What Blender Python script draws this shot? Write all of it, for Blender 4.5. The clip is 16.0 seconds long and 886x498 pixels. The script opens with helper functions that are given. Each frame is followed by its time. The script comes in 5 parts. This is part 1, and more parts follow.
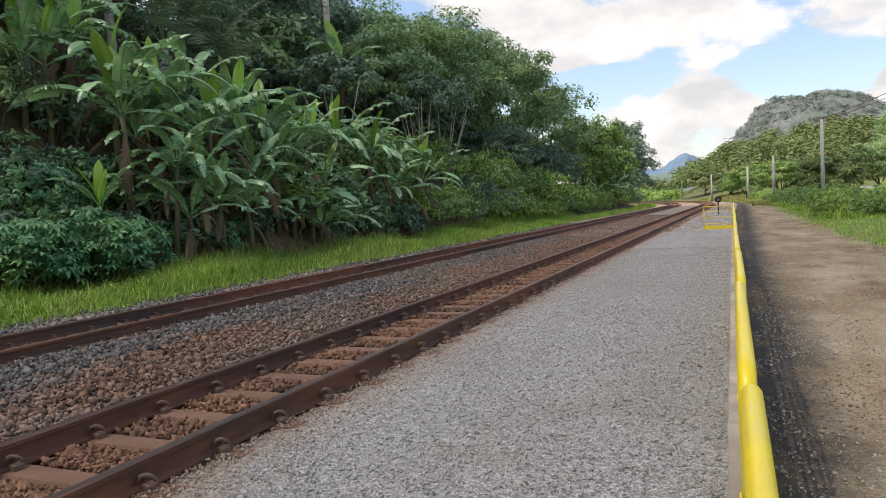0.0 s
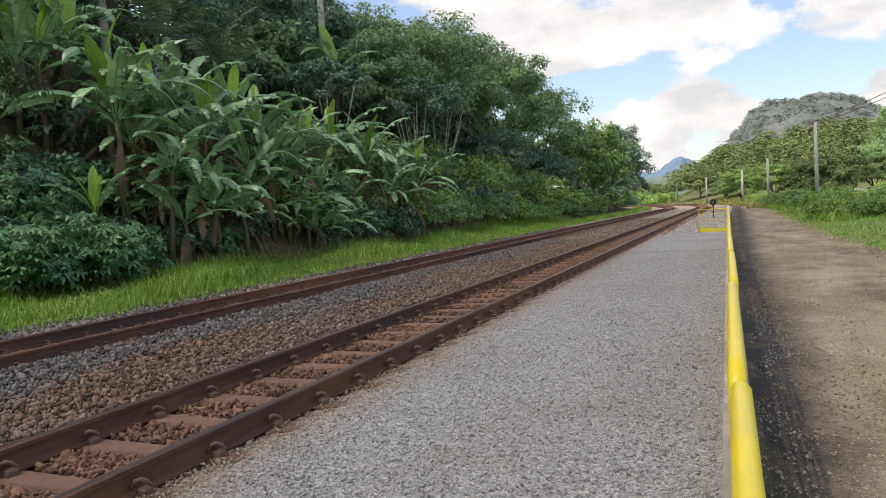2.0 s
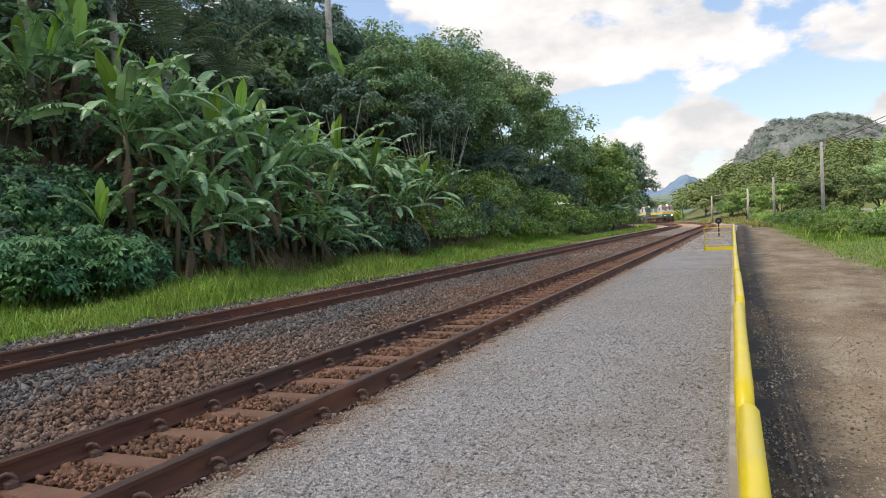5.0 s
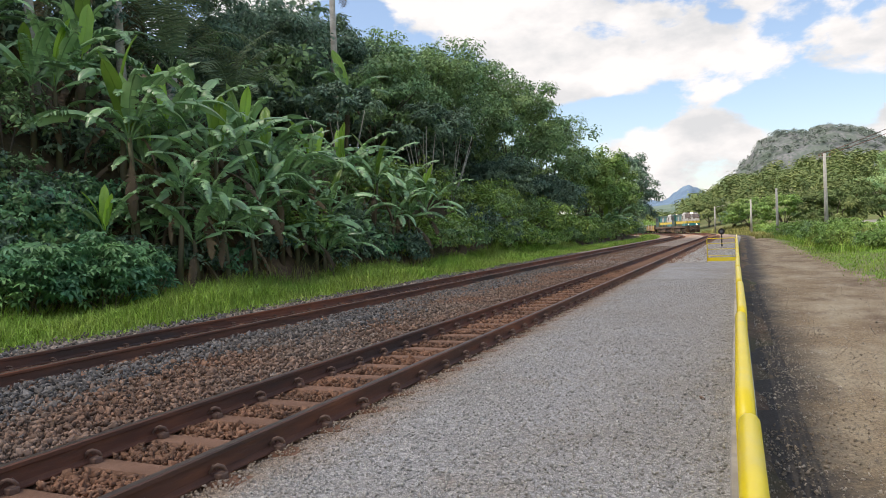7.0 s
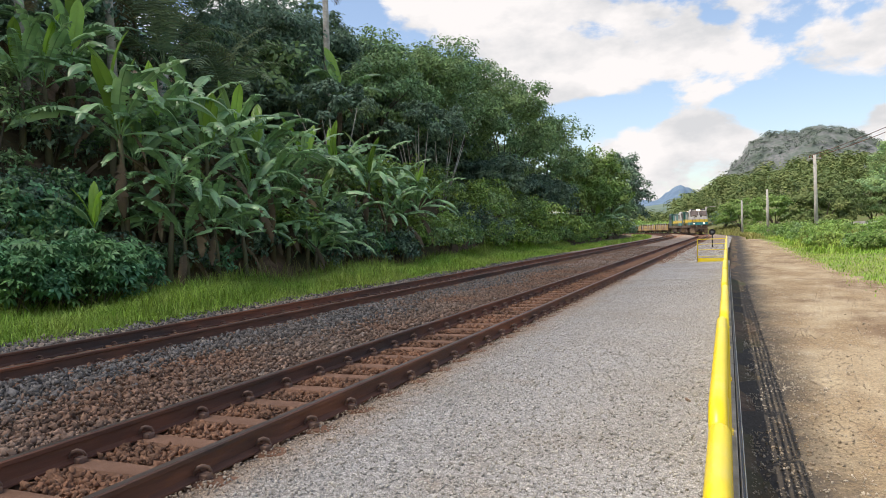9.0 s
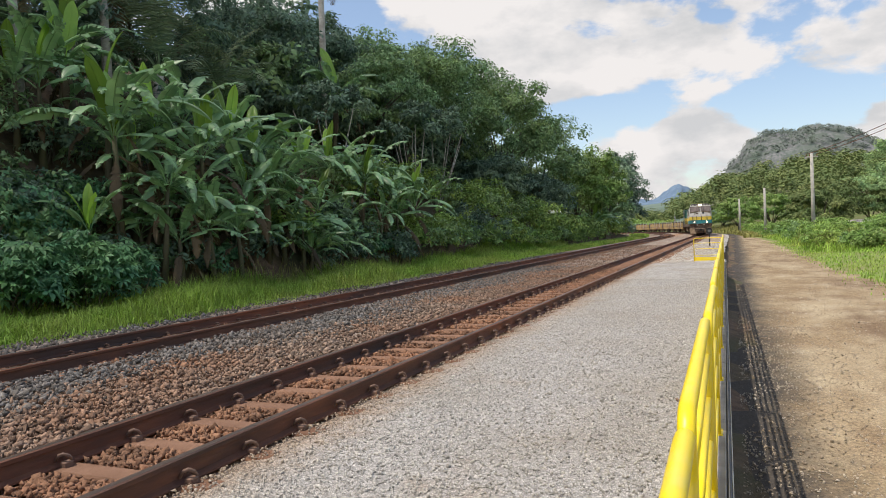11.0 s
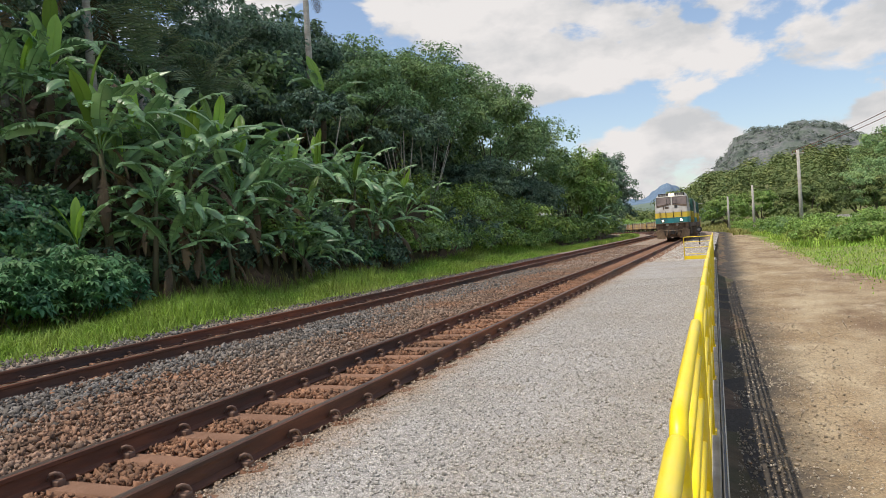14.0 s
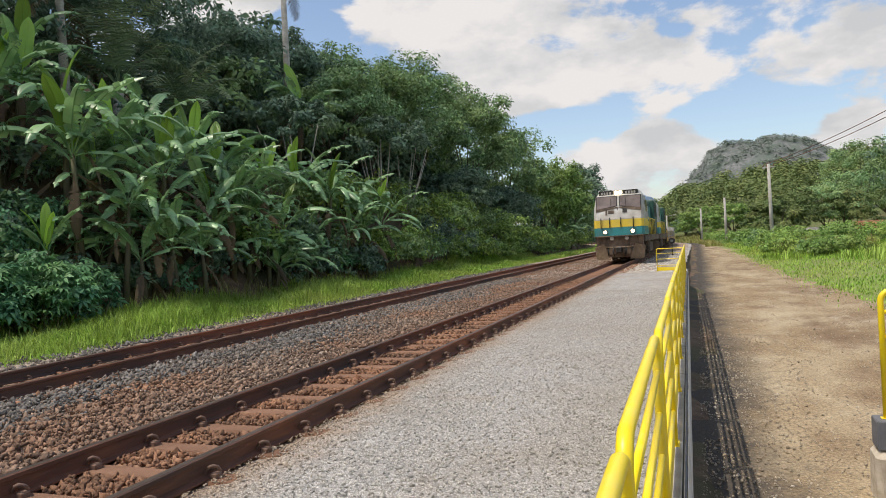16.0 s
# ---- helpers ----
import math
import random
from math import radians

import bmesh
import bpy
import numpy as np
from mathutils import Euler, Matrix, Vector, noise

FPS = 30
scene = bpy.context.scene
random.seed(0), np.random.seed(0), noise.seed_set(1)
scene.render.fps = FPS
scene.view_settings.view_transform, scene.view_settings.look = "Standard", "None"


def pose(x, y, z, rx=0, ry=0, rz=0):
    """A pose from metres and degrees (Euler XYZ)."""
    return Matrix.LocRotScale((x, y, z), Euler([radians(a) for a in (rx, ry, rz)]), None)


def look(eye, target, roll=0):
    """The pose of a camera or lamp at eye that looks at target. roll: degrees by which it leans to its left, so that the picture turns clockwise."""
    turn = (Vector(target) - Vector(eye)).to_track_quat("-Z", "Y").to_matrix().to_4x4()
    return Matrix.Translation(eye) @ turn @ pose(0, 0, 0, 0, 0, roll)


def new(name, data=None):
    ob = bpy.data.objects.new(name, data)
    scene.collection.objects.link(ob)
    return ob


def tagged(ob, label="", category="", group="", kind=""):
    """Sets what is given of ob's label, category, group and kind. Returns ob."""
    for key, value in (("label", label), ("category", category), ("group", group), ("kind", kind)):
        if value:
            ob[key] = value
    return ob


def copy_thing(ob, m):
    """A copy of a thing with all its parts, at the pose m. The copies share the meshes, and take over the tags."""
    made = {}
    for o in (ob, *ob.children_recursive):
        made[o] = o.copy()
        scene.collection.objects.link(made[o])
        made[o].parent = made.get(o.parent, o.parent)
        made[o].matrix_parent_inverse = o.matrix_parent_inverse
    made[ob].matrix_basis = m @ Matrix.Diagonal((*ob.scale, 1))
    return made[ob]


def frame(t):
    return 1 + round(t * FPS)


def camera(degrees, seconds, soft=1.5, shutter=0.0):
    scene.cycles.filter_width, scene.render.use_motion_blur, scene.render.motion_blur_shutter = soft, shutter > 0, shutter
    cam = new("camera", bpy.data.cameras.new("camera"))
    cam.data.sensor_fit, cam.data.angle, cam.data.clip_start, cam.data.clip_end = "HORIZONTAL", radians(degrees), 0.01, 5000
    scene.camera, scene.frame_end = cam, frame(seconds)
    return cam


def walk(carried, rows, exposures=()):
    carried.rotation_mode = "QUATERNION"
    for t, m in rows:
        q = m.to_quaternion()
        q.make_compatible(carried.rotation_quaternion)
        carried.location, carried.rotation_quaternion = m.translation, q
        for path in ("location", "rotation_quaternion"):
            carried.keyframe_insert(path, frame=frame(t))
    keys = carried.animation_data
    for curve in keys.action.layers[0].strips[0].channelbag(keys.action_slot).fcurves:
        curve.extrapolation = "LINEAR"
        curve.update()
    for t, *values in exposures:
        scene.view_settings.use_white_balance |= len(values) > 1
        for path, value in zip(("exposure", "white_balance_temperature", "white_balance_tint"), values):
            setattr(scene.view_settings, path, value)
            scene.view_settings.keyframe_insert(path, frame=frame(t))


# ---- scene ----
cam = camera(65.6, 16.0, soft=0.9)
PATH = [
    (0, (3.038, -0.1, 1.424), (2.241, 1.731, 1.305), -3.2),
    (0.5, (3.037, -0.094, 1.416), (2.245, 1.74, 1.304), -3.6),
    (1, (3.05, -0.097, 1.411), (2.261, 1.738, 1.302), -3.5),
    (1.5, (3.042, -0.096, 1.42), (2.27, 1.746, 1.308), -3.5),
    (2, (3.051, -0.105, 1.415), (2.265, 1.731, 1.308), -3.5),
    (2.5, (3.044, -0.1, 1.416), (2.26, 1.737, 1.309), -3.5),
    (3, (3.044, -0.093, 1.413), (2.259, 1.744, 1.321), -3.5),
    (3.5, (3.045, -0.098, 1.418), (2.259, 1.739, 1.343), -3.3),
    (4, (3.046, -0.098, 1.417), (2.256, 1.738, 1.348), -3.1),
    (6.5, (3.049, -0.1, 1.419), (2.247, 1.731, 1.376), -2.6),
    (7, (3.051, -0.105, 1.415), (2.248, 1.727, 1.38), -2.5),
    (7.5, (3.05, -0.098, 1.412), (2.25, 1.735, 1.381), -2.6),
    (8, (3.057, -0.1, 1.412), (2.269, 1.738, 1.382), -2.5),
    (8.5, (3.06, -0.088, 1.416), (2.289, 1.757, 1.386), -2.6),
    (9, (3.087, -0.098, 1.437), (2.304, 1.743, 1.396), -2.1),
    (11.5, (3.167, -0.044, 1.445), (2.392, 1.8, 1.404), -2.6),
    (12, (3.193, -0.084, 1.466), (2.421, 1.76, 1.419), -3.1),
    (12.5, (3.209, -0.091, 1.47), (2.444, 1.756, 1.422), -3.4),
    (13, (3.195, -0.074, 1.465), (2.434, 1.775, 1.423), -3.4),
    (13.5, (3.17, -0.062, 1.457), (2.409, 1.787, 1.42), -3.6),
    (14, (3.156, -0.043, 1.456), (2.401, 1.809, 1.427), -3.8),
    (14.5, (3.226, -0.1, 1.497), (2.495, 1.762, 1.478), -3.4),
    (15, (3.159, -0.048, 1.472), (2.459, 1.825, 1.456), -3.3),
    (15.5, (3.179, -0.056, 1.471), (2.484, 1.82, 1.455), -3.5),
    (16, (3.222, -0.089, 1.49), (2.531, 1.788, 1.481), -3.2),
]
walk(cam, [(t, look(eye, target, roll)) for t, eye, target, roll in PATH],
     exposures=[(0, .58, 7050, 13), (6, .56, 7050, 13), (9, .47, 6950, 13), (12, .25, 6950, 12), (16, .22, 6950, 12)])

# ---- world and light ----
# the sun stands high behind the camera's left shoulder
SUN = Vector((-0.33, -0.30, 1.0)).normalized()


def world_sky():
    w = bpy.data.worlds.new("sky")
    scene.world = w
    w.use_nodes = True
    nt = w.node_tree
    N, L = nt.nodes, nt.links
    for n in list(N):
        N.remove(n)
    out = N.new("ShaderNodeOutputWorld")
    sky = N.new("ShaderNodeTexSky")
    sky.sky_type, sky.sun_disc = "NISHITA", False
    sky.sun_elevation = math.asin(SUN.z)
    sky.sun_rotation = math.atan2(SUN.x, SUN.y) % (2 * math.pi)
    sky.dust_density, sky.ozone_density = 1.2, 1.5
    b1 = N.new("ShaderNodeBackground")
    b1.inputs[1].default_value = SKY_STRENGTH
    L.new(sky.outputs[0], b1.inputs[0])
    tc = N.new("ShaderNodeTexCoord")
    flat = N.new("ShaderNodeVectorMath")
    flat.operation = "MULTIPLY"
    flat.inputs[1].default_value = (1, 1, 1.9)
    L.new(tc.outputs["Generated"], flat.inputs[0])
    n1 = N.new("ShaderNodeTexNoise")
    n1.inputs["Scale"].default_value, n1.inputs["Detail"].default_value, n1.inputs["Roughness"].default_value = 7.5, 12, 0.56
    n1.inputs["Distortion"].default_value = 0.15
    L.new(flat.outputs[0], n1.inputs["Vector"])
    rough = N.new("ShaderNodeMath")
    rough.operation = "MULTIPLY_ADD"
    rough.inputs[1].default_value, rough.inputs[2].default_value = 1.7, -.35
    L.new(n1.outputs[0], rough.inputs[0])
    total = rough.outputs[0]
    # broad banks of cloud and the blue gaps between them: place, half-width, half-height, amount
    for x, z, rx, rz, a in ((-.15, .240, .20, .055, .19), (.03, .240, .16, .050, .17), (-.30, .290, .18, .07, .20), (-.04, .31, .40, .05, .10),
                            (-.27, .215, .10, .04, .14), (.10, .215, .12, .028, .12), (-.16, .195, .05, .014, .16),
                            (-.083, .105, .080, .050, .25), (.005, .085, .060, .040, .24), (-.14, .085, .06, .040, .20), (-.04, .045, .20, .04, .22),
                            (-.20, .160, .12, .022, -.20), (-.04, .158, .13, .014, -.16), (.10, .150, .12, .030, -.10), (-.235, .12, .05, .04, -.16),
                            (.19, .12, .045, .05, .24), (-.48, .295, .09, .05, -.26), (-.60, .30, .05, .04, .26), (-.01, .268, .035, .010, -.22)):
        d, k, l = [N.new("ShaderNodeVectorMath") for _ in range(3)]
        d.operation, k.operation, l.operation = "SUBTRACT", "MULTIPLY", "LENGTH"
        d.inputs[1].default_value = (x, 0, z)
        L.new(tc.outputs["Generated"], d.inputs[0])
        k.inputs[1].default_value = (1 / rx, 0, 1 / rz)
        L.new(d.outputs[0], k.inputs[0])
        L.new(k.outputs[0], l.inputs[0])
        m = N.new("ShaderNodeMapRange")
        m.interpolation_type = "SMOOTHSTEP"
        m.inputs["From Min"].default_value, m.inputs["From Max"].default_value = 0.2, 1.35
        m.inputs["To Min"].default_value, m.inputs["To Max"].default_value = a, 0
        L.new(l.outputs["Value"], m.inputs["Value"])
        s = N.new("ShaderNodeMath")
        L.new(total, s.inputs[0])
        L.new(m.outputs[0], s.inputs[1])
        total = s.outputs[0]
    mask = N.new("ShaderNodeMapRange")
    mask.interpolation_type = "SMOOTHSTEP"
    mask.inputs["From Min"].default_value, mask.inputs["From Max"].default_value = 0.49, 0.67
    L.new(total, mask.inputs["Value"])
    # thick parts shade to grey below
    up = N.new("ShaderNodeVectorMath")
    up.operation = "ADD"
    up.inputs[1].default_value = (0.02, 0, 0.075)
    L.new(flat.outputs[0], up.inputs[0])
    n2 = N.new("ShaderNodeTexNoise")
    n2.inputs["Scale"].default_value, n2.inputs["Detail"].default_value, n2.inputs["Roughness"].default_value = 8.0, 9, 0.55
    L.new(up.outputs[0], n2.inputs["Vector"])
    ramp = N.new("ShaderNodeValToRGB")
    ramp.color_ramp.elements[0].position, ramp.color_ramp.elements[0].color = 0.43, (.97, .985, 1.02, 1)
    ramp.color_ramp.elements[1].position, ramp.color_ramp.elements[1].color = 0.62, (0.70, 0.745, 0.80, 1)
    L.new(n2.outputs[0], ramp.inputs[0])
    b2 = N.new("ShaderNodeBackground")
    b2.inputs[1].default_value = CLOUD_STRENGTH
    L.new(ramp.outputs[0], b2.inputs[0])
    mix = N.new("ShaderNodeMixShader")
    L.new(mask.outputs[0], mix.inputs[0])
    L.new(b1.outputs[0], mix.inputs[1])
    L.new(b2.outputs[0], mix.inputs[2])
    L.new(mix.outputs[0], out.inputs[0])


SKY_STRENGTH, CLOUD_STRENGTH = 0.15, 0.71
world_sky()
sun = new("sun", bpy.data.lights.new("sun", "SUN"))
sun.data.energy, sun.data.angle, sun.data.color = 3.3, radians(0.5), (1.0, 0.95, 0.86)
sun.matrix_world = look(SUN * 60, (0, 0, 0))


# ---- materials ----
def material(name, c1, c2, scale=8.0, rough=0.8, metal=0.0, bump=0.0, bump_scale=40.0, c3=None, big=0.6, island=0.0, random_ob=0.0, stretch=(1, 1, 1)):
    """Two colours mixed by fine noise, a third by broad patches; bump from finer noise; variation from piece to piece."""
    m = bpy.data.materials.new(name)
    m.use_nodes = True
    nt = m.node_tree
    N, L = nt.nodes, nt.links
    p = N["Principled BSDF"]
    p.inputs["Roughness"].default_value, p.inputs["Metallic"].default_value = rough, metal
    tc = N.new("ShaderNodeTexCoord")
    mp = N.new("ShaderNodeMapping")
    mp.inputs["Scale"].default_value = stretch
    L.new(tc.outputs["Object"], mp.inputs[0])
    def noise_node(s, detail=6, r=0.6):
        n = N.new("ShaderNodeTexNoise")
        n.inputs["Scale"].default_value, n.inputs["Detail"].default_value, n.inputs["Roughness"].default_value = s, detail, r
        L.new(mp.outputs[0], n.inputs["Vector"])
        return n
    def stretch_range(sock, a, b):
        r = N.new("ShaderNodeMapRange")
        r.inputs["From Min"].default_value, r.inputs["From Max"].default_value = a, b
        L.new(sock, r.inputs["Value"])
        return r.outputs[0]
    def mixed(f, a, b):
        x = N.new("ShaderNodeMix")
        x.data_type = "RGBA"
        L.new(f, x.inputs[0])
        for k, v in ((6, a), (7, b)):
            if isinstance(v, tuple):
                x.inputs[k].default_value = (*v, 1)
            else:
                L.new(v, x.inputs[k])
        return x.outputs[2]
    col = mixed(stretch_range(noise_node(scale).outputs[0], 0.35, 0.65), c1, c2)
    if c3:
        col = mixed(stretch_range(noise_node(big, 5).outputs[0], 0.42, 0.66), col, c3)
    rnd = None
    if island:
        rnd, amount = N.new("ShaderNodeNewGeometry").outputs["Random Per Island"], island
    elif random_ob:
        rnd, amount = N.new("ShaderNodeObjectInfo").outputs["Random"], random_ob
    if rnd:
        h = N.new("ShaderNodeHueSaturation")
        mr = N.new("ShaderNodeMapRange")
        mr.inputs["To Min"].default_value, mr.inputs["To Max"].default_value = 1 - amount, 1 + amount
        L.new(rnd, mr.inputs["Value"])
        L.new(mr.outputs[0], h.inputs["Value"])
        L.new(col, h.inputs["Color"])
        col = h.outputs[0]
    L.new(col, p.inputs["Base Color"])
    if bump:
        b = N.new("ShaderNodeBump")
        b.inputs["Strength"].default_value, b.inputs["Distance"].default_value = bump, 0.03
        L.new(noise_node(bump_scale, 8, 0.7).outputs[0], b.inputs["Height"])
        L.new(b.outputs[0], p.inputs["Normal"])
    return m


def leaf_material(name, c1, c2, c3=None, rough=0.5, island=0.35, scale=3.0, through_light=0.25, sheen=0.3):
    m = material(name, c1, c2, scale=scale, rough=rough, c3=c3, big=0.35, island=island, random_ob=0 if island else .45)
    N, L = m.node_tree.nodes, m.node_tree.links
    p, out = N["Principled BSDF"], N["Material Output"]
    p.inputs["Specular IOR Level"].default_value = 0.6 if island == 0 else sheen
    t = N.new("ShaderNodeBsdfTranslucent")
    L.new(p.inputs["Base Color"].links[0].from_socket, t.inputs[0])
    mix = N.new("ShaderNodeMixShader")
    mix.inputs[0].default_value = through_light
    L.new(p.outputs[0], mix.inputs[1])
    L.new(t.outputs[0], mix.inputs[2])
    L.new(mix.outputs[0], out.inputs[0])
    return m


def glow(name, colour, strength):
    m = bpy.data.materials.new(name)
    m.use_nodes = True
    p = m.node_tree.nodes["Principled BSDF"]
    p.inputs["Base Color"].default_value = (*colour, 1)
    p.inputs["Emission Color"].default_value = (*colour, 1)
    p.inputs["Emission Strength"].default_value = strength
    return m


M_RAIL = material("rusty rail steel", (0.137, 0.050, 0.028), (0.240, 0.088, 0.044), 14, .75, .0, .25, 60, (0.058, 0.037, 0.030), 1.5, stretch=(1.300, 0.150, 1.150))
M_RAIL_TOP = material("worn rail head", (.10, .075, .065), (.16, .12, .10), 10, .45, .7, .1, 80, stretch=(1, .05, 1))
M_SLEEPER = material("rust-stained concrete", (0.194, 0.101, 0.061), (0.257, 0.144, 0.092), 9, .9, 0, .4, 70, (0.162, 0.081, 0.046), 2.0, random_ob=.12)
M_CLIP = material("rusty spring steel", (0.136, 0.079, 0.056), (0.211, 0.132, 0.099), 30, .6, .1, .2, 90)
M_BALLAST = material("grey and rust ballast stone", (0.175, 0.125, 0.095), (0.260, 0.194, 0.148), 9, .92, 0, .5, 60, (0.238, 0.130, 0.080), .6, island=.55)
M_BALLAST_GREY = material("fresh blue-grey ballast stone", (0.109, 0.106, 0.102), (0.185, 0.178, 0.168), 9, .92, 0, .5, 60, (0.178, 0.145, 0.119), .8, island=.6)
M_BALLAST_RUST = material("rust-stained ballast stone", (0.220, 0.105, 0.059), (0.296, 0.162, 0.096), 9, .92, 0, .5, 60, (0.143, 0.080, 0.050), .8, island=.35)
M_GRAVEL = material("light grey crushed gravel", (0.384, 0.372, 0.343), (0.548, 0.528, 0.490), 60, .92, 0, .6, 130, (0.443, 0.410, 0.355), .7, island=.34)
M_GRAVEL_BED = material("gravel bed", (0.410, 0.398, 0.380), (0.587, 0.563, 0.536), 20, .95, 0, .7, 55, (0.421, 0.387, 0.341), .5)
M_BED = material("track bed soil and stone", (0.270, 0.219, 0.179), (0.419, 0.348, 0.289), 10, .95, 0, 1.0, 45, (0.338, 0.219, 0.150), .5)
M_SOIL = material("soil with leaf litter", (.085, .052, .032), (.18, .115, .07), 5, .95, 0, .8, 18, (.06, .06, .025), .4)
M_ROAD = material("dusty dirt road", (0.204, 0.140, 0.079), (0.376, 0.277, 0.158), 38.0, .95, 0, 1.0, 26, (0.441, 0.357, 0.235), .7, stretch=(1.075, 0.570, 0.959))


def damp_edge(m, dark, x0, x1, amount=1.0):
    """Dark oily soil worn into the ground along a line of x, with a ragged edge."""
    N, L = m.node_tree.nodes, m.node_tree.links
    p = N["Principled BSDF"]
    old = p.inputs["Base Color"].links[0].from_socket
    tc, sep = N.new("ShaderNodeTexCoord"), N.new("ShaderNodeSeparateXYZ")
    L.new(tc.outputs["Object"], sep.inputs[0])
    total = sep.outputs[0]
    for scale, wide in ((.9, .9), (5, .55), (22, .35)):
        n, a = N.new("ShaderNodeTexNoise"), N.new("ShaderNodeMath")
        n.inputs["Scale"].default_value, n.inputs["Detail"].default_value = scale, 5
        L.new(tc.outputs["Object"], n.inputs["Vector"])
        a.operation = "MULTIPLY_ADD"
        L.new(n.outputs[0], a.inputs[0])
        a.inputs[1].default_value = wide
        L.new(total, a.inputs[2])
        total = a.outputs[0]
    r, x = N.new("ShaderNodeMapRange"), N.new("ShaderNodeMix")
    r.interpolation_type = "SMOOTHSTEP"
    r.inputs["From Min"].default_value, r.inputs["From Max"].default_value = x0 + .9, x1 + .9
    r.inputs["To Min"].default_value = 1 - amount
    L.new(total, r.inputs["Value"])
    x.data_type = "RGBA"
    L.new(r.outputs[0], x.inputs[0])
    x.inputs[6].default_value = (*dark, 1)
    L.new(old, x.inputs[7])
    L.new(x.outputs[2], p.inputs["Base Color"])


def rust_band(m, colour, centre):
    """Brake dust and rust lying between the rails of one track, with a ragged edge."""
    N, L = m.node_tree.nodes, m.node_tree.links
    p = N["Principled BSDF"]
    old = p.inputs["Base Color"].links[0].from_socket
    tc, sep, n = N.new("ShaderNodeTexCoord"), N.new("ShaderNodeSeparateXYZ"), N.new("ShaderNodeTexNoise")
    L.new(tc.outputs["Object"], sep.inputs[0])
    L.new(tc.outputs["Object"], n.inputs["Vector"])
    n.inputs["Scale"].default_value, n.inputs["Detail"].default_value = 6, 6
    off, wide, edge = [N.new("ShaderNodeMath") for _ in range(3)]
    off.operation, wide.operation, edge.operation = "SUBTRACT", "ABSOLUTE", "MULTIPLY_ADD"
    off.inputs[1].default_value = centre
    L.new(sep.outputs[0], off.inputs[0])
    L.new(off.outputs[0], wide.inputs[0])
    L.new(n.outputs[0], edge.inputs[0])
    edge.inputs[1].default_value = .5
    L.new(wide.outputs[0], edge.inputs[2])
    r, x = N.new("ShaderNodeMapRange"), N.new("ShaderNodeMix")
    r.interpolation_type = "SMOOTHSTEP"
    r.inputs["From Min"].default_value, r.inputs["From Max"].default_value = .75, 1.05
    r.inputs["To Min"].default_value, r.inputs["To Max"].default_value = .8, 0
    L.new(edge.outputs[0], r.inputs["Value"])
    x.data_type = "RGBA"
    L.new(r.outputs[0], x.inputs[0])
    L.new(old, x.inputs[6])
    x.inputs[7].default_value = (*colour, 1)
    L.new(x.outputs[2], p.inputs["Base Color"])


def patches(m, colour, scale, lo, hi, stretch):
    """Broad patches of another colour worn into a surface."""
    N, L = m.node_tree.nodes, m.node_tree.links
    p = N["Principled BSDF"]
    old = p.inputs["Base Color"].links[0].from_socket
    tc, mp, n, r, x = [N.new("ShaderNode" + k) for k in ("TexCoord", "Mapping", "TexNoise", "MapRange", "Mix")]
    mp.inputs["Scale"].default_value = stretch
    L.new(tc.outputs["Object"], mp.inputs[0])
    L.new(mp.outputs[0], n.inputs["Vector"])
    n.inputs["Scale"].default_value, n.inputs["Detail"].default_value, n.inputs["Roughness"].default_value = scale, 9, .65
    r.inputs["From Min"].default_value, r.inputs["From Max"].default_value = lo, hi
    L.new(n.outputs[0], r.inputs["Value"])
    x.data_type = "RGBA"
    L.new(r.outputs[0], x.inputs[0])
    L.new(old, x.inputs[6])
    x.inputs[7].default_value = (*colour, 1)
    L.new(x.outputs[2], p.inputs["Base Color"])


def crushed(m, scale, lo, hi, joint, depth):
    """Packed small stones: every cell its own shade, dark joints between, and relief."""
    N, L = m.node_tree.nodes, m.node_tree.links
    p = N["Principled BSDF"]
    old = p.inputs["Base Color"].links[0].from_socket
    tc, cell, edge = N.new("ShaderNodeTexCoord"), N.new("ShaderNodeTexVoronoi"), N.new("ShaderNodeTexVoronoi")
    edge.feature = "DISTANCE_TO_EDGE"
    for v in (cell, edge):
        v.inputs["Scale"].default_value = scale
        L.new(tc.outputs["Object"], v.inputs["Vector"])
    sep = N.new("ShaderNodeSeparateColor")
    L.new(cell.outputs["Color"], sep.inputs[0])
    shade, gap, both, mul, bump = [N.new("ShaderNode" + k) for k in ("MapRange", "MapRange", "Math", "VectorMath", "Bump")]
    shade.inputs["To Min"].default_value, shade.inputs["To Max"].default_value = lo, hi
    L.new(sep.outputs[0], shade.inputs["Value"])
    gap.inputs["From Min"].default_value, gap.inputs["From Max"].default_value = 0, .16
    gap.inputs["To Min"].default_value, gap.inputs["To Max"].default_value = joint, 1
    L.new(edge.outputs["Distance"], gap.inputs["Value"])
    both.operation, mul.operation = "MULTIPLY", "MULTIPLY"
    L.new(shade.outputs[0], both.inputs[0])
    L.new(gap.outputs[0], both.inputs[1])
    L.new(old, mul.inputs[0])
    L.new(both.outputs[0], mul.inputs[1])
    L.new(mul.outputs[0], p.inputs["Base Color"])
    bump.inputs["Strength"].default_value, bump.inputs["Distance"].default_value = 1.0, depth
    tilt = N.new("ShaderNodeMath")
    tilt.operation = "MULTIPLY"
    L.new(both.outputs[0], tilt.inputs[0])
    L.new(sep.outputs[1], tilt.inputs[1])
    L.new(tilt.outputs[0], bump.inputs["Height"])
    L.new(bump.outputs[0], p.inputs["Normal"])


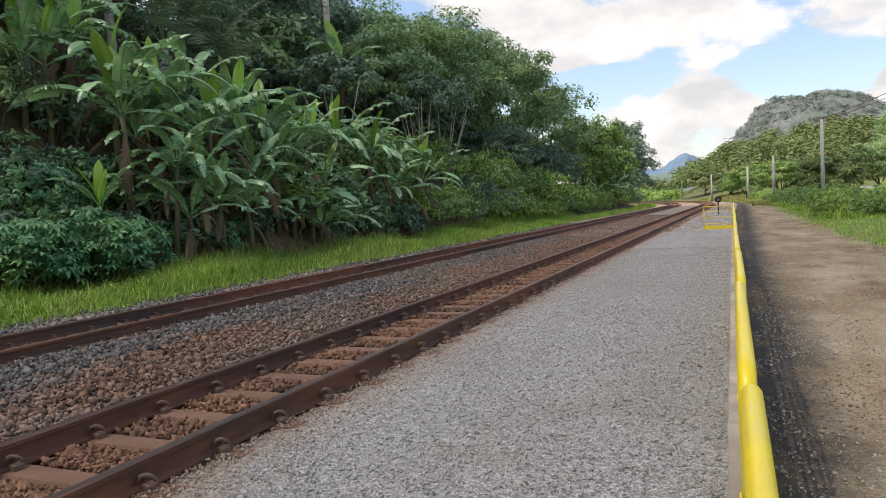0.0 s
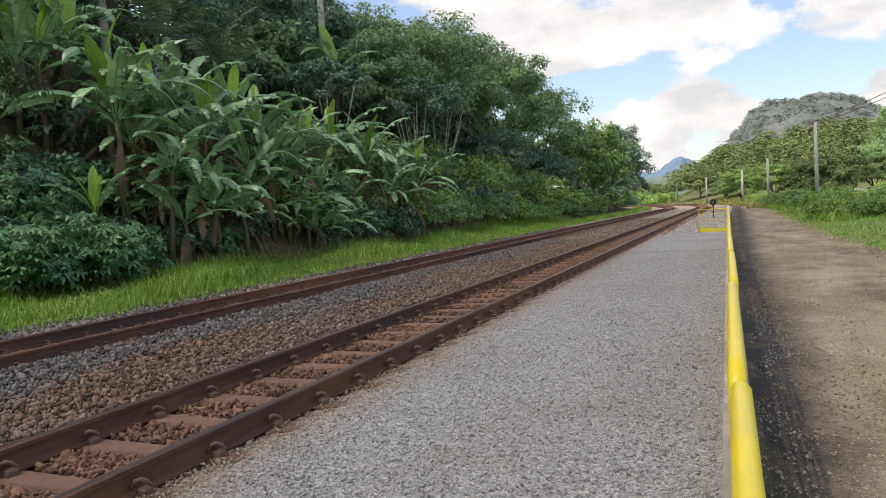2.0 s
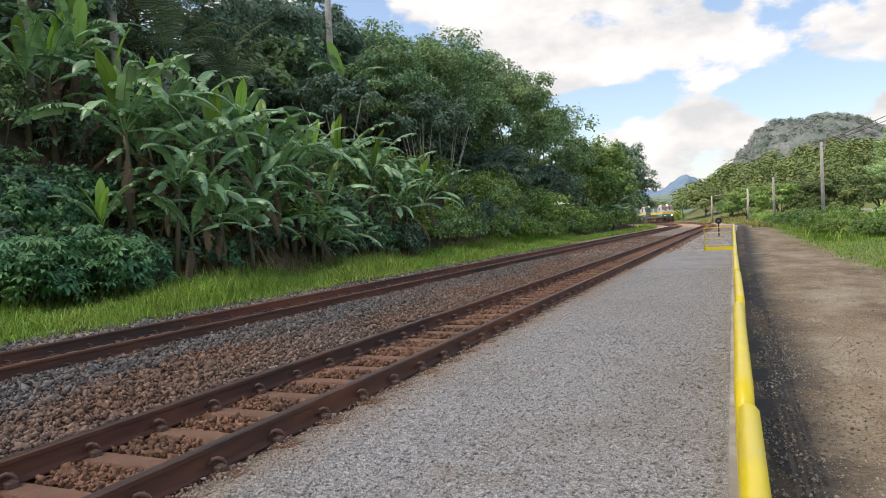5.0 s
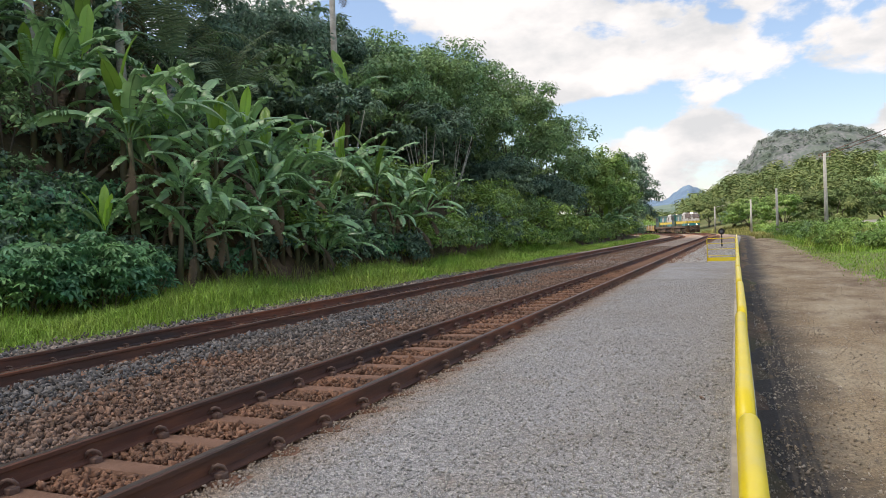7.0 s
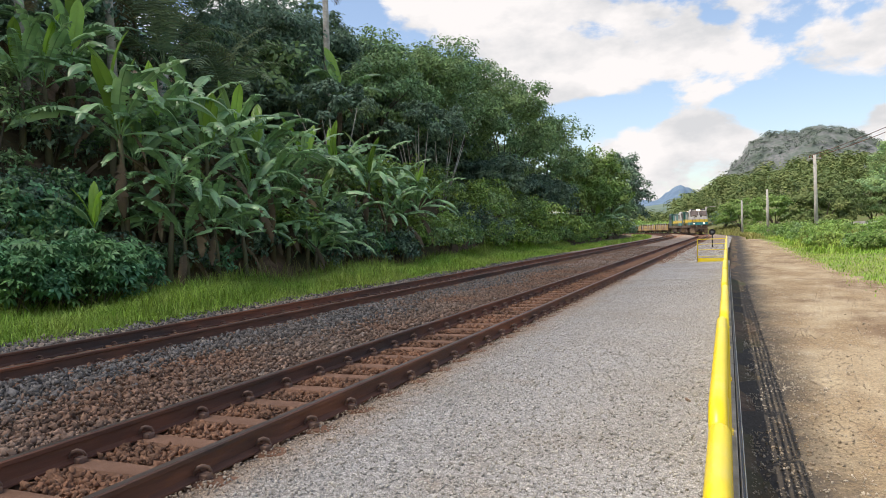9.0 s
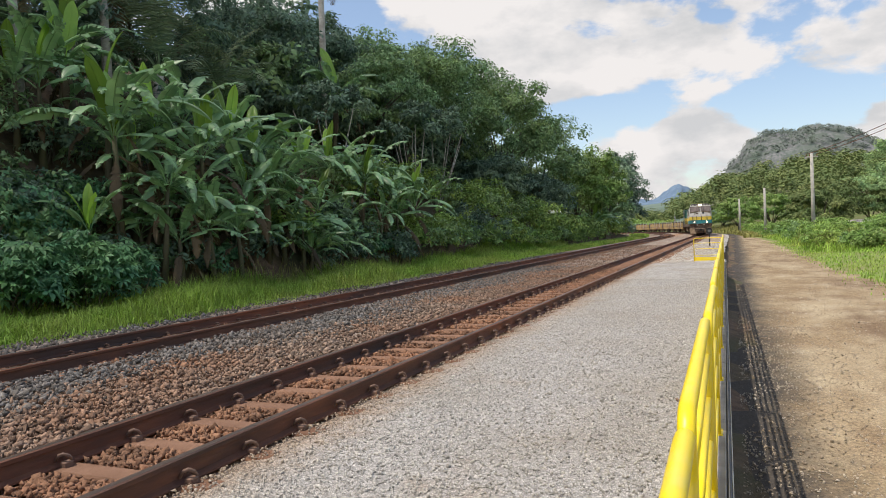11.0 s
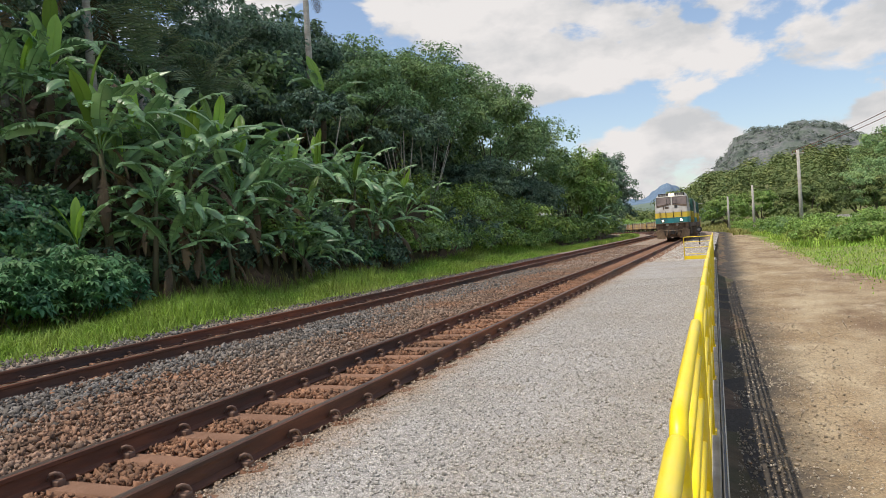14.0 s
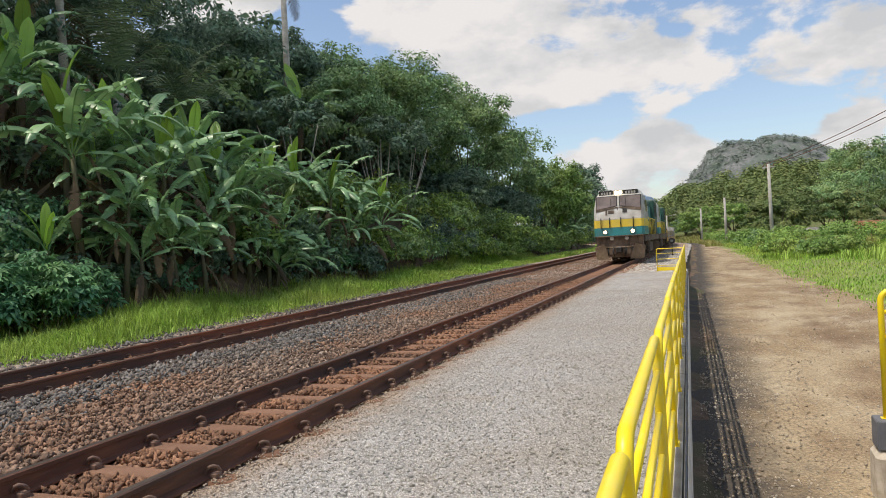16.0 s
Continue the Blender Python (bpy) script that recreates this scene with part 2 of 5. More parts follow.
patches(M_ROAD, (.17, .105, .058), .55, .50, .68, (1, .5, 1))
patches(M_ROAD, (.46, .39, .285), 1.6, .58, .72, (1, .6, 1))
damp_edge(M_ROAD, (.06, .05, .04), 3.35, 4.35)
patches(M_GRAVEL_BED, (.40, .33, .26), .9, .56, .74, (1, 1, 1))
for m in (M_GRAVEL, M_GRAVEL_BED):
    damp_edge(m, (.42, .27, .15), .0, .75, .62)
crushed(M_GRAVEL_BED, 86, .52, 1.22, .42, .007)
crushed(M_ROAD, 42, .72, 1.22, .8, .010)
crushed(M_BED, 19, .55, 1.35, .6, .015)
for centre in (-.535, -4.82):
    rust_band(M_BED, (.30, .165, .095), centre)
M_CONCRETE = material("weathered pale concrete", (.42, .375, .325), (.56, .51, .45), 7, .9, 0, .4, 60, (.28, .25, .21), 1.2)
M_GREY_PAINT = material("dark grey painted concrete", (.085, .09, .105), (.12, .125, .14), 6, .75, 0, .3, 50, (.16, .16, .17), 1.6)
M_WHITE_LINE = material("worn white paint", (.62, .61, .58), (.75, .74, .71), 12, .8, 0, .2, 60, (.42, .40, .37), 3)
M_YELLOW = material("yellow gloss paint with dust", (.84, .62, .006), (.89, .68, .010), 7, .36, 0, .06, 60, (.80, .62, .04), 2.2)
M_POLE = material("pale concrete pole", (.40, .385, .36), (.52, .50, .47), 6, .9, 0, .3, 40, (.33, .31, .28), .9)
M_GRASS = leaf_material("grass blades", (0.188, 0.342, 0.054), (0.319, 0.516, 0.078), (0.375, 0.450, 0.108), .6, .4, 1.2)
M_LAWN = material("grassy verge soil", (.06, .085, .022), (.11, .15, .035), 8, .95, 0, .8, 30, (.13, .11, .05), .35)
# brighter copy of the lawn for the open side, sunlight put into its colour
M_VERGE_LIT = material("verge turf in painted sunlit green", (.13, .19, .04), (.20, .27, .055), 9, .95, 0, .8, 30, (.20, .19, .08), .3)
M_DRYGRASS = leaf_material("dry grass blades", (0.276, 0.265, 0.088), (0.414, 0.380, 0.154), (0.196, 0.230, 0.055), .7, .35, 1.2)
M_BANANA = leaf_material("banana leaf", (0.155, 0.313, 0.147), (0.278, 0.476, 0.215), (0.406, 0.580, 0.271), .36, .36, 1.6, .20, .7)
M_BANANA_NEW = leaf_material("young banana leaf", (0.233, 0.417, 0.051), (0.323, 0.510, 0.072), (0.198, 0.370, 0.057), .40, 0, 1.6, .35)
M_BANANA_DRY = leaf_material("withered banana leaf", (.14, .095, .05), (.22, .16, .08), (.10, .07, .04), .9, 0, 3, .1)
M_STEM = material("banana pseudostem", (.075, .085, .035), (.125, .115, .055), 5, .7, 0, .4, 30, (.11, .075, .045), 1.6, stretch=(1, 1, .3))
M_BARK = material("grey-brown bark", (.10, .08, .062), (.19, .16, .13), 9, .9, 0, .8, 35, (.12, .12, .08), 1.2, stretch=(1, 1, .25))
M_BARK_PALE = material("pale palm bark", (.36, .34, .30), (.50, .48, .43), 9, .9, 0, .5, 25, (.28, .26, .22), 1.0, stretch=(1, 1, 2))
M_LEAF = leaf_material("mid-green tree leaves", (0.127, 0.238, 0.110), (0.232, 0.378, 0.176), (0.316, 0.435, 0.164))
M_LEAF_DARK = leaf_material("dark green tree leaves", (0.090, 0.164, 0.121), (0.169, 0.268, 0.183), (0.220, 0.312, 0.183))
M_LEAF_LIGHT = leaf_material("light yellow-green leaves", (0.130, 0.249, 0.060), (0.199, 0.338, 0.085), (0.245, 0.322, 0.095))
M_LEAF_BUSH = leaf_material("bright shrub leaves", (0.157, 0.299, 0.078), (0.270, 0.427, 0.114), (0.382, 0.471, 0.105))
M_CASTOR = leaf_material("broad palmate leaves", (0.084, 0.236, 0.128), (0.140, 0.315, 0.160), (0.205, 0.362, 0.107), .5, .3)
M_PALM = leaf_material("feather palm leaflets", (0.089, 0.170, 0.091), (0.164, 0.261, 0.131), (0.239, 0.261, 0.148), .55, .35)
M_FOREST = leaf_material("far forest foliage", (0.085, 0.135, 0.050), (0.140, 0.200, 0.070), (0.205, 0.235, 0.085), .8, .22, .12, .15)


patches(M_YELLOW, (.76, .64, .16), 5.5, .56, .76, (1, .5, 1))


# ---- mesh helpers ----
def finish(name, bm, mat, smooth=False):
    me = bpy.data.meshes.new(name)
    bm.normal_update()
    bm.to_mesh(me)
    bm.free()
    for m in mat if isinstance(mat, (list, tuple)) else (mat,):
        me.materials.append(m)
    if smooth:
        for p in me.polygons:
            p.use_smooth = True
    return me


def part(name, bm, mat, parent, label="", smooth=False):
    ob = new(name, bm if isinstance(bm, bpy.types.Mesh) else finish(name, bm, mat, smooth))
    ob.parent = parent
    if label:
        ob["label"] = label
    return ob


def thing(name, label, category, at=None, group="", kind=""):
    ob = new(name)
    ob.empty_display_size = 0.2
    if at is not None:
        ob.matrix_world = at
    return tagged(ob, label, category, group, kind)


def box(bm, lo, hi, bevel=0.0, mat=0):
    r = bmesh.ops.create_cube(bm, size=1)
    vs = r["verts"]
    for v in vs:
        v.co = Vector([(lo[i] + hi[i]) / 2 + v.co[i] * (hi[i] - lo[i]) for i in range(3)])
    fs = {f for v in vs for f in v.link_faces}
    for f in fs:
        f.material_index = mat
    if bevel:
        es = list({e for v in vs for e in v.link_edges})
        bmesh.ops.bevel(bm, geom=es, offset=bevel, segments=1, affect="EDGES")
    return bm


def tube(bm, pts, r, seg=10, r2=None, cap=True):
    """A round tube along a polyline, its radius running from r to r2."""
    pts = [Vector(p) for p in pts]
    rings = []
    side = None
    for i, p in enumerate(pts):
        d = ((pts[min(i + 1, len(pts) - 1)] - p).normalized() + (p - pts[max(i - 1, 0)]).normalized())
        d = d.normalized() if d.length > 1e-6 else Vector((0, 0, 1))
        if side is None:
            side = d.orthogonal().normalized()
        side = (side - d * side.dot(d)).normalized()
        up = d.cross(side)
        rr = r if r2 is None else r + (r2 - r) * i / (len(pts) - 1)
        rings.append([bm.verts.new(p + (side * math.cos(a) + up * math.sin(a)) * rr) for a in [2 * math.pi * k / seg for k in range(seg)]])
    for a, b in zip(rings, rings[1:]):
        for k in range(seg):
            bm.faces.new((a[k], a[(k + 1) % seg], b[(k + 1) % seg], b[k])).smooth = True
    if cap:
        bm.faces.new(rings[0][::-1])
        bm.faces.new(rings[-1])
    return bm


def mesh_np(name, verts, faces, mat):
    """A mesh from arrays: verts (n,3), faces (m,k), all faces of one size."""
    me = bpy.data.meshes.new(name)
    k = faces.shape[1]
    me.vertices.add(len(verts))
    me.vertices.foreach_set("co", verts.astype(np.float32).ravel())
    me.loops.add(faces.size)
    me.loops.foreach_set("vertex_index", faces.astype(np.int32).ravel())
    me.polygons.add(len(faces))
    me.polygons.foreach_set("loop_start", np.arange(0, faces.size, k, dtype=np.int32))
    me.polygons.foreach_set("loop_total", np.full(len(faces), k, dtype=np.int32))
    me.update(calc_edges=True)
    me.materials.append(mat)
    return me


# ---- the line of the track ----
BEND, RADIUS = 86.0, 210.0
NEAR, FAR = -0.535, -4.82


def bend(y):
    """Sideways shift of the line at y: straight, then a long curve to the left."""
    s = np.clip(np.asarray(y, float) - BEND, 0, 150)
    return -(RADIUS - np.sqrt(RADIUS ** 2 - s ** 2))


def on_track(s, centre):
    """Place and heading (radians, to the left) at the distance s along the near line's centre."""
    if s <= BEND:
        return centre, s, 0.0
    a = (s - BEND) / RADIUS
    r = RADIUS + centre - NEAR
    return centre - r * (1 - math.cos(a)), BEND + r * math.sin(a), a


def ease(a, b, v):
    v = np.clip((np.asarray(v, float) - a) / (b - a), 0, 1)
    return v * v * (3 - 2 * v)


def land(x, y):
    """Height of the ground."""
    x, y = np.asarray(x, float), np.asarray(y, float)
    u = x - bend(y)
    road = -0.86 + 0.62 * ease(26, 75, y)
    z = np.where(u > 1.2, road, -0.16)
    z = -0.16 + (road + 0.16) * ease(2.2, 3.2, u)
    # verge and hill on the open side
    z = z + ease(7.0, 10.0, u) * (0.35 - 0.25 * ease(30, 80, y))
    d = (y - 140) * 0.8 + x * 0.9
    z = z + 0.115 * np.clip(d, 0, 130) * ease(-.09, .02, x / np.maximum(y, 1))
    z = z + 0.05 * np.clip(x - 18, 0, 120) * ease(10, 50, y)
    # wooded bank beside the far track
    v = -9.6 - u
    bank = 4.6 * ease(-0.3, 5.5, v) + 0.45 * np.clip(v - 4, 0, 30) + 1.2 * ease(8, 25, v)
    z = z + bank * (1 - 0.55 * ease(34, 75, y)) * (1 - 0.55 * ease(80, 120, y))
    z = z + ease(-.3, 1.5, v) * 0.25 * np.sin(x * 1.3 + 2 * np.sin(y * .7)) * np.sin(y * .9 + x)
    return z


# ---- ground, road, hills ----
def ground():
    xs = np.concatenate([-np.geomspace(3000, 45, 24), np.linspace(-42, -13, 30), np.linspace(-12.5, 14, 80), np.linspace(15, 60, 40), np.geomspace(65, 3000, 26)])
    ys = np.concatenate([-np.geomspace(2000, 25, 14), np.linspace(-20, 60, 110), np.linspace(61.5, 200, 80), np.geomspace(210, 4300, 26)])
    X, Y = np.meshgrid(xs, ys)
    Z = land(X, Y)
    far = ease(350, 900, np.hypot(X, Y))
    Z = Z * (1 - far) + far * -1.0
    v = np.stack([X, Y, Z], -1).reshape(-1, 3)
    nx, ny = len(xs), len(ys)
    i = (np.arange(ny - 1)[:, None] * nx + np.arange(nx - 1)[None]).ravel()
    me = mesh_np("ground", v, np.stack([i, i + 1, i + nx + 1, i + nx], 1), M_SOIL)
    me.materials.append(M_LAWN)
    me.materials.append(M_VERGE_LIT)
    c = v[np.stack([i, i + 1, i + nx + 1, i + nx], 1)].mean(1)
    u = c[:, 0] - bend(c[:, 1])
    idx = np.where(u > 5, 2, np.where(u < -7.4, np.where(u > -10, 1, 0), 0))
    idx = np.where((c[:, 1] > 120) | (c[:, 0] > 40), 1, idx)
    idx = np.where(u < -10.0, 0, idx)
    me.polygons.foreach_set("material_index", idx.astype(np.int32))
    for p in me.polygons:
        p.use_smooth = True
    tagged(new("ground", me), "soil and grass ground beside the railway", "ground", kind="structure")


def strip(name, x0, x1, y0, y1, dz, mat, label, category, nx=8, step=1.0, wob=0.0, follow=True, z=None, edge_drop=0.06):
    """A sheet that follows the land or a fixed height, with ragged edges that sink in."""
    ys = np.arange(y0, y1 + step / 2, step)
    t = np.linspace(0, 1, nx)
    Y, T = np.meshgrid(ys, t, indexing="ij")
    a = x0(Y) if callable(x0) else x0 + 0 * Y
    b = x1(Y) if callable(x1) else x1 + 0 * Y
    X = a + (b - a) * T + wob * np.sin(Y * 1.7 + 3 * np.sin(Y * .6)) * np.abs(2 * T - 1)
    if follow:
        X = X + bend(Y)
    Z = (land(X, Y) if z is None else z + 0 * X) + dz
    Z = Z + 0.012 * np.sin(X * 5 + Y * 3.1) * np.sin(Y * 2.3)
    Z = np.where((T == 0) | (T == 1), Z - edge_drop, Z)
    n = len(t)
    i = (np.arange(len(ys) - 1)[:, None] * n + np.arange(n - 1)[None]).ravel()
    me = mesh_np(name, np.stack([X, Y, Z], -1).reshape(-1, 3), np.stack([i, i + 1, i + n + 1, i + n], 1), mat)
    for p in me.polygons:
        p.use_smooth = True
    return tagged(new(name, me), label, category, kind="structure")


def stones(name, spots, size, mat, seed, flat=0.75, faces=12):
    """Angular stones as one mesh: spots (n,3)."""
    rng = np.random.default_rng(seed)
    if faces == 12:
        base = np.array([(x, y, z) for x in (-1, 1) for y in (-1, 1) for z in (-1, 1)]) * .78
        f = np.array([(0, 1, 3), (0, 3, 2), (4, 6, 7), (4, 7, 5), (0, 4, 5), (0, 5, 1), (2, 3, 7), (2, 7, 6), (0, 2, 6), (0, 6, 4), (1, 5, 7), (1, 7, 3)])
    elif faces == 20:
        g = (1 + 5 ** .5) / 2
        base = np.array([(-1, g, 0), (1, g, 0), (-1, -g, 0), (1, -g, 0), (0, -1, g), (0, 1, g), (0, -1, -g), (0, 1, -g), (g, 0, -1), (g, 0, 1), (-g, 0, -1), (-g, 0, 1)]) / 1.9
        f = np.array([(0, 11, 5), (0, 5, 1), (0, 1, 7), (0, 7, 10), (0, 10, 11), (1, 5, 9), (5, 11, 4), (11, 10, 2), (10, 7, 6), (7, 1, 8), (3, 9, 4), (3, 4, 2), (3, 2, 6), (3, 6, 8), (3, 8, 9), (4, 9, 5), (2, 4, 11), (6, 2, 10), (8, 6, 7), (9, 8, 1)])
    else:
        base = np.array([(1, 0, 0), (-1, 0, 0), (0, 1, 0), (0, -1, 0), (0, 0, 1), (0, 0, -1)], float)
        f = np.array([(0, 2, 4), (2, 1, 4), (1, 3, 4), (3, 0, 4), (2, 0, 5), (1, 2, 5), (3, 1, 5), (0, 3, 5)])
    n, k = len(spots), len(base)
    v = base[None] * (1 + rng.uniform(-.42, .38, (n, k, 1))) + rng.normal(size=(n, k, 3)) * .20
    v = v * rng.uniform(.45, 1.4, (n, 1, 3)) * np.array([1, 1, flat])
    q = rng.normal(size=(n, 4))
    q /= np.linalg.norm(q, axis=1, keepdims=True)
    w, x, y, z = q.T
    R = np.stack([1 - 2 * (y * y + z * z), 2 * (x * y - z * w), 2 * (x * z + y * w), 2 * (x * y + z * w), 1 - 2 * (x * x + z * z), 2 * (y * z - x * w), 2 * (x * z - y * w), 2 * (y * z + x * w), 1 - 2 * (x * x + y * y)], 1).reshape(n, 3, 3)
    v = np.einsum("nij,nkj->nki", R, v)
    s = size * np.minimum(rng.lognormal(0, .32, n), 1.8)
    v = v * s[:, None, None] + spots[:, None]
    ff = f[None] + (np.arange(n) * k)[:, None, None]
    return mesh_np(name, v.reshape(-1, 3), ff.reshape(-1, 3), mat)


ground()
ROAD_EDGE = lambda Y: np.interp(Y, [-20, 22, 32, 45, 62, 85, 130], [8.6, 8.2, 7.7, 7.2, 6.4, 5.0, 4.4])
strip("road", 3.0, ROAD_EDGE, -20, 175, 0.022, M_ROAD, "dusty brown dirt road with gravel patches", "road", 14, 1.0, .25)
strip("track_bed", -7.6, 2.6, -12, 200, 0.0, M_BED, "rust-stained ballast bed of the railway", "track bed", 24, 1.0, .12, z=-0.030)


strip("gravel_shoulder", .12, 2.7, 28.3, 100, 0.0, M_GRAVEL_BED, "grey gravel shoulder past the platform", "gravel", 6, 1.0, .05, z=-0.042, edge_drop=.03)
M_ROAD_STONE = material("pale and brown road stones", (.36, .30, .22), (.52, .46, .38), 9, .9, 0, .4, 60, (.28, .21, .14), 1.0, island=.3)


def gravel_patches():
    """Pale stones and small rubble strewn on the road."""
    rng = np.random.default_rng(5)
    n = 4200
    y = 1.5 + 26 * rng.random(n) ** 1.4
    x = 3.2 + 4.6 * rng.random(n) ** 1.5
    s = np.stack([x, y, land(x, y) + .03], 1)
    m = 6000
    y2 = 2.5 + 13 * rng.random(m) ** 1.5
    x2 = 3.15 + 5.0 * rng.random(m)
    g = np.stack([x2, y2, land(x2, y2) + .024], 1)
    k = 3800
    y3 = 1.4 + 15 * rng.random(k) ** 1.5
    x3 = 3.17 + 1.5 * rng.random(k) ** 1.3
    e = np.stack([x3, y3, land(x3, y3) + .03], 1)
    tagged(new("edge_stones", stones("edge_stones", e, .0085, M_ROAD_STONE, 8)), "small loose stones along the foot of the platform wall", "stones", kind="stuff")
    tagged(new("road_grit", stones("road_grit", g, .0075, M_ROAD_STONE, 7, .7, 8)), "fine brown grit on the dirt road", "grit", kind="stuff")
    tagged(new("road_stones", stones("road_stones", s, .0095, M_ROAD_STONE, 6)), "small pale stones strewn on the dirt road", "stones", kind="stuff")


gravel_patches()


def mountain(name, spots, dist, depth, mat, label):
    """A far ridge: spots are (bearing, rise) pairs of its skyline."""
    b = np.linspace(spots[0][0], spots[-1][0], 150)
    h = np.interp(b, [s[0] for s in spots], [s[1] for s in spots]) * dist
    t = np.linspace(-1, 1, 60)
    B, T = np.meshgrid(b, t)
    H = np.tile(h, (60, 1)) * np.clip(1 - np.abs(T) ** 2.6, 0, 1)
    X, Y = B * dist * (1 + T * depth / dist * .5), dist + T * depth
    rough = np.array([[noise.fractal(Vector((x / 55, y / 55, 3)), 0.9, 2.1, 5) for x, y in zip(rx, ry)] for rx, ry in zip(X, Y)])
    Z = H * (1 + .05 * rough) + rough * dist * .0035 * (H > 1) - 2
    n = len(b)
    i = (np.arange(59)[:, None] * n + np.arange(n - 1)[None]).ravel()
    me = mesh_np(name, np.stack([X, Y, Z], -1).reshape(-1, 3), np.stack([i, i + 1, i + n + 1, i + n], 1), mat)
    tagged(new(name, me), label, "mountain", kind="structure")
    return X, Y, Z


def mountain_trees(X, Y, Z, count):
    """Forest on the dome: small crowns over the slopes, thin on the bare rock faces."""
    rng = np.random.default_rng(61)
    vs = []
    rows, cols = rng.integers(4, 42, count), rng.integers(4, X.shape[1] - 4, count)
    for i, j in zip(rows, cols):
        x, y, z = X[i, j], Y[i, j], Z[i, j]
        if z < 15:
            continue
        bare = noise.noise(Vector((x / 60, 7, z / 16))) + .45 * noise.noise(Vector((x / 17, 3, z / 7)))
        if bare > .12 and i < 26:
            continue
        d = rng.normal(size=(15, 3))
        d /= np.linalg.norm(d, axis=1, keepdims=True)
        d[:, 2] = np.abs(d[:, 2])
        r = rng.uniform(2.2, 4.6)
        c = np.array([x + rng.uniform(-2.5, 2.5), y + rng.uniform(-4, 4), z + r * .6])
        vs.append(leaf_cloud(c + d * r, d, 2.3, rng, 1.4, 0, .3))
    v = np.concatenate(vs)
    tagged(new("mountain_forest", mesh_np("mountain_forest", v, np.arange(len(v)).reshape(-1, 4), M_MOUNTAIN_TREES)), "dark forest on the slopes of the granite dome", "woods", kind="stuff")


# distance haze is painted into these greyed, bluish rock, forest and range colours
M_MOUNTAIN = material("bare granite with scrub, haze tinted", (.075, .095, .085), (.20, .20, .205), .22, .95, 0, 1.0, .4, (.095, .125, .10), .035, stretch=(1, 1, .45))
M_MOUNTAIN_TREES = leaf_material("far mountain forest, haze tinted", (0.111, 0.157, 0.135), (0.169, 0.214, 0.172), (0.207, 0.235, 0.188), .9, .35, .05, .1)
M_HAZE_BLUE = material("far range in haze blue", (.11, .17, .25), (.13, .20, .28), .01, 1.0)
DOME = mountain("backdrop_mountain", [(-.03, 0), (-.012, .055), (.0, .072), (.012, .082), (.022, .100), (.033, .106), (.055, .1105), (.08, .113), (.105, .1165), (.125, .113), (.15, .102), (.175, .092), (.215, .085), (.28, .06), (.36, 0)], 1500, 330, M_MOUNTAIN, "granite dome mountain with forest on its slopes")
# the ridge's base colour is paled with painted haze too
M_RIDGE = material("hazy green ridge", (.10, .145, .115), (.135, .18, .135), .06, 1.0, 0, .6, .15, (.12, .165, .14), .02)
mountain("backdrop_ridge", [(-.34, .0), (-.24, .028), (-.17, .030), (-.13, .030), (-.10, .034), (-.075, .0355), (-.05, .039), (-.02, .046), (.03, .03), (.1, 0)], 950, 160, M_RIDGE, "low green ridge behind the curve, haze in its colour")
mountain("backdrop_range", [(-.30, .0), (-.2, .026), (-.14, .032), (-.115, .037), (-.098, .036), (-.086, .043), (-.075, .049), (-.064, .0545), (-.055, .050), (-.03, .03), (.05, 0)], 3600, 500, M_HAZE_BLUE, "distant mountain range painted in hazy blue")


# ---- railway track ----
def rail_mesh(name, x, s0, s1, step, centre):
    prof = [(-.062, 0), (.062, 0), (.062, .012), (.012, .03), (.009, .115), (.032, .125), (.034, .152), (.024, .160), (-.024, .160), (-.034, .152), (-.032, .125), (-.009, .115), (-.012, .03), (-.062, .012)]
    bm = bmesh.new()
    rings = []
    for s in np.arange(s0, s1 + step / 2, step):
        px, py, a = on_track(s, centre + x)
        rings.append([bm.verts.new((px + u * math.cos(a), py + u * math.sin(a), v)) for u, v in prof])
    for a, b in zip(rings, rings[1:]):
        for k in range(len(prof)):
            f = bm.faces.new((a[k], a[(k + 1) % len(prof)], b[(k + 1) % len(prof)], b[k]))
            f.material_index = 1 if k in (7,) else 0
    bm.faces.new(rings[0][::-1])
    bm.faces.new(rings[-1])
    return finish(name, bm, (M_RAIL, M_RAIL_TOP))


def sleeper_mesh():
    bm = bmesh.new()
    box(bm, (-1.0, -.12, -.20), (1.0, .12, .002), .018)
    for v in bm.verts:
        if v.co.z > -.05:
            v.co.y *= .82
            if abs(v.co.x) < .3:
                v.co.z -= .02
    return finish("sleeper", bm, M_SLEEPER)


def clip_mesh():
    bm = bmesh.new()
    pts = [Vector((.02, -.05, .03)), Vector((.05, -.045, .06)), Vector((.085, -.03, .068)), Vector((.11, 0, .055)), Vector((.10, .035, .03)), Vector((.065, .05, .03)), Vector((.035, .04, .05)), Vector((.028, .01, .04))]
    tube(bm, pts, .0105, 6)
    box(bm, (.05, -.04, -.005), (.12, .035, .028), .006)
    return finish("rail_clip", bm, M_CLIP)


SLEEPER, CLIP = sleeper_mesh(), clip_mesh()
PITCH, FIRST = 0.582, 0.82


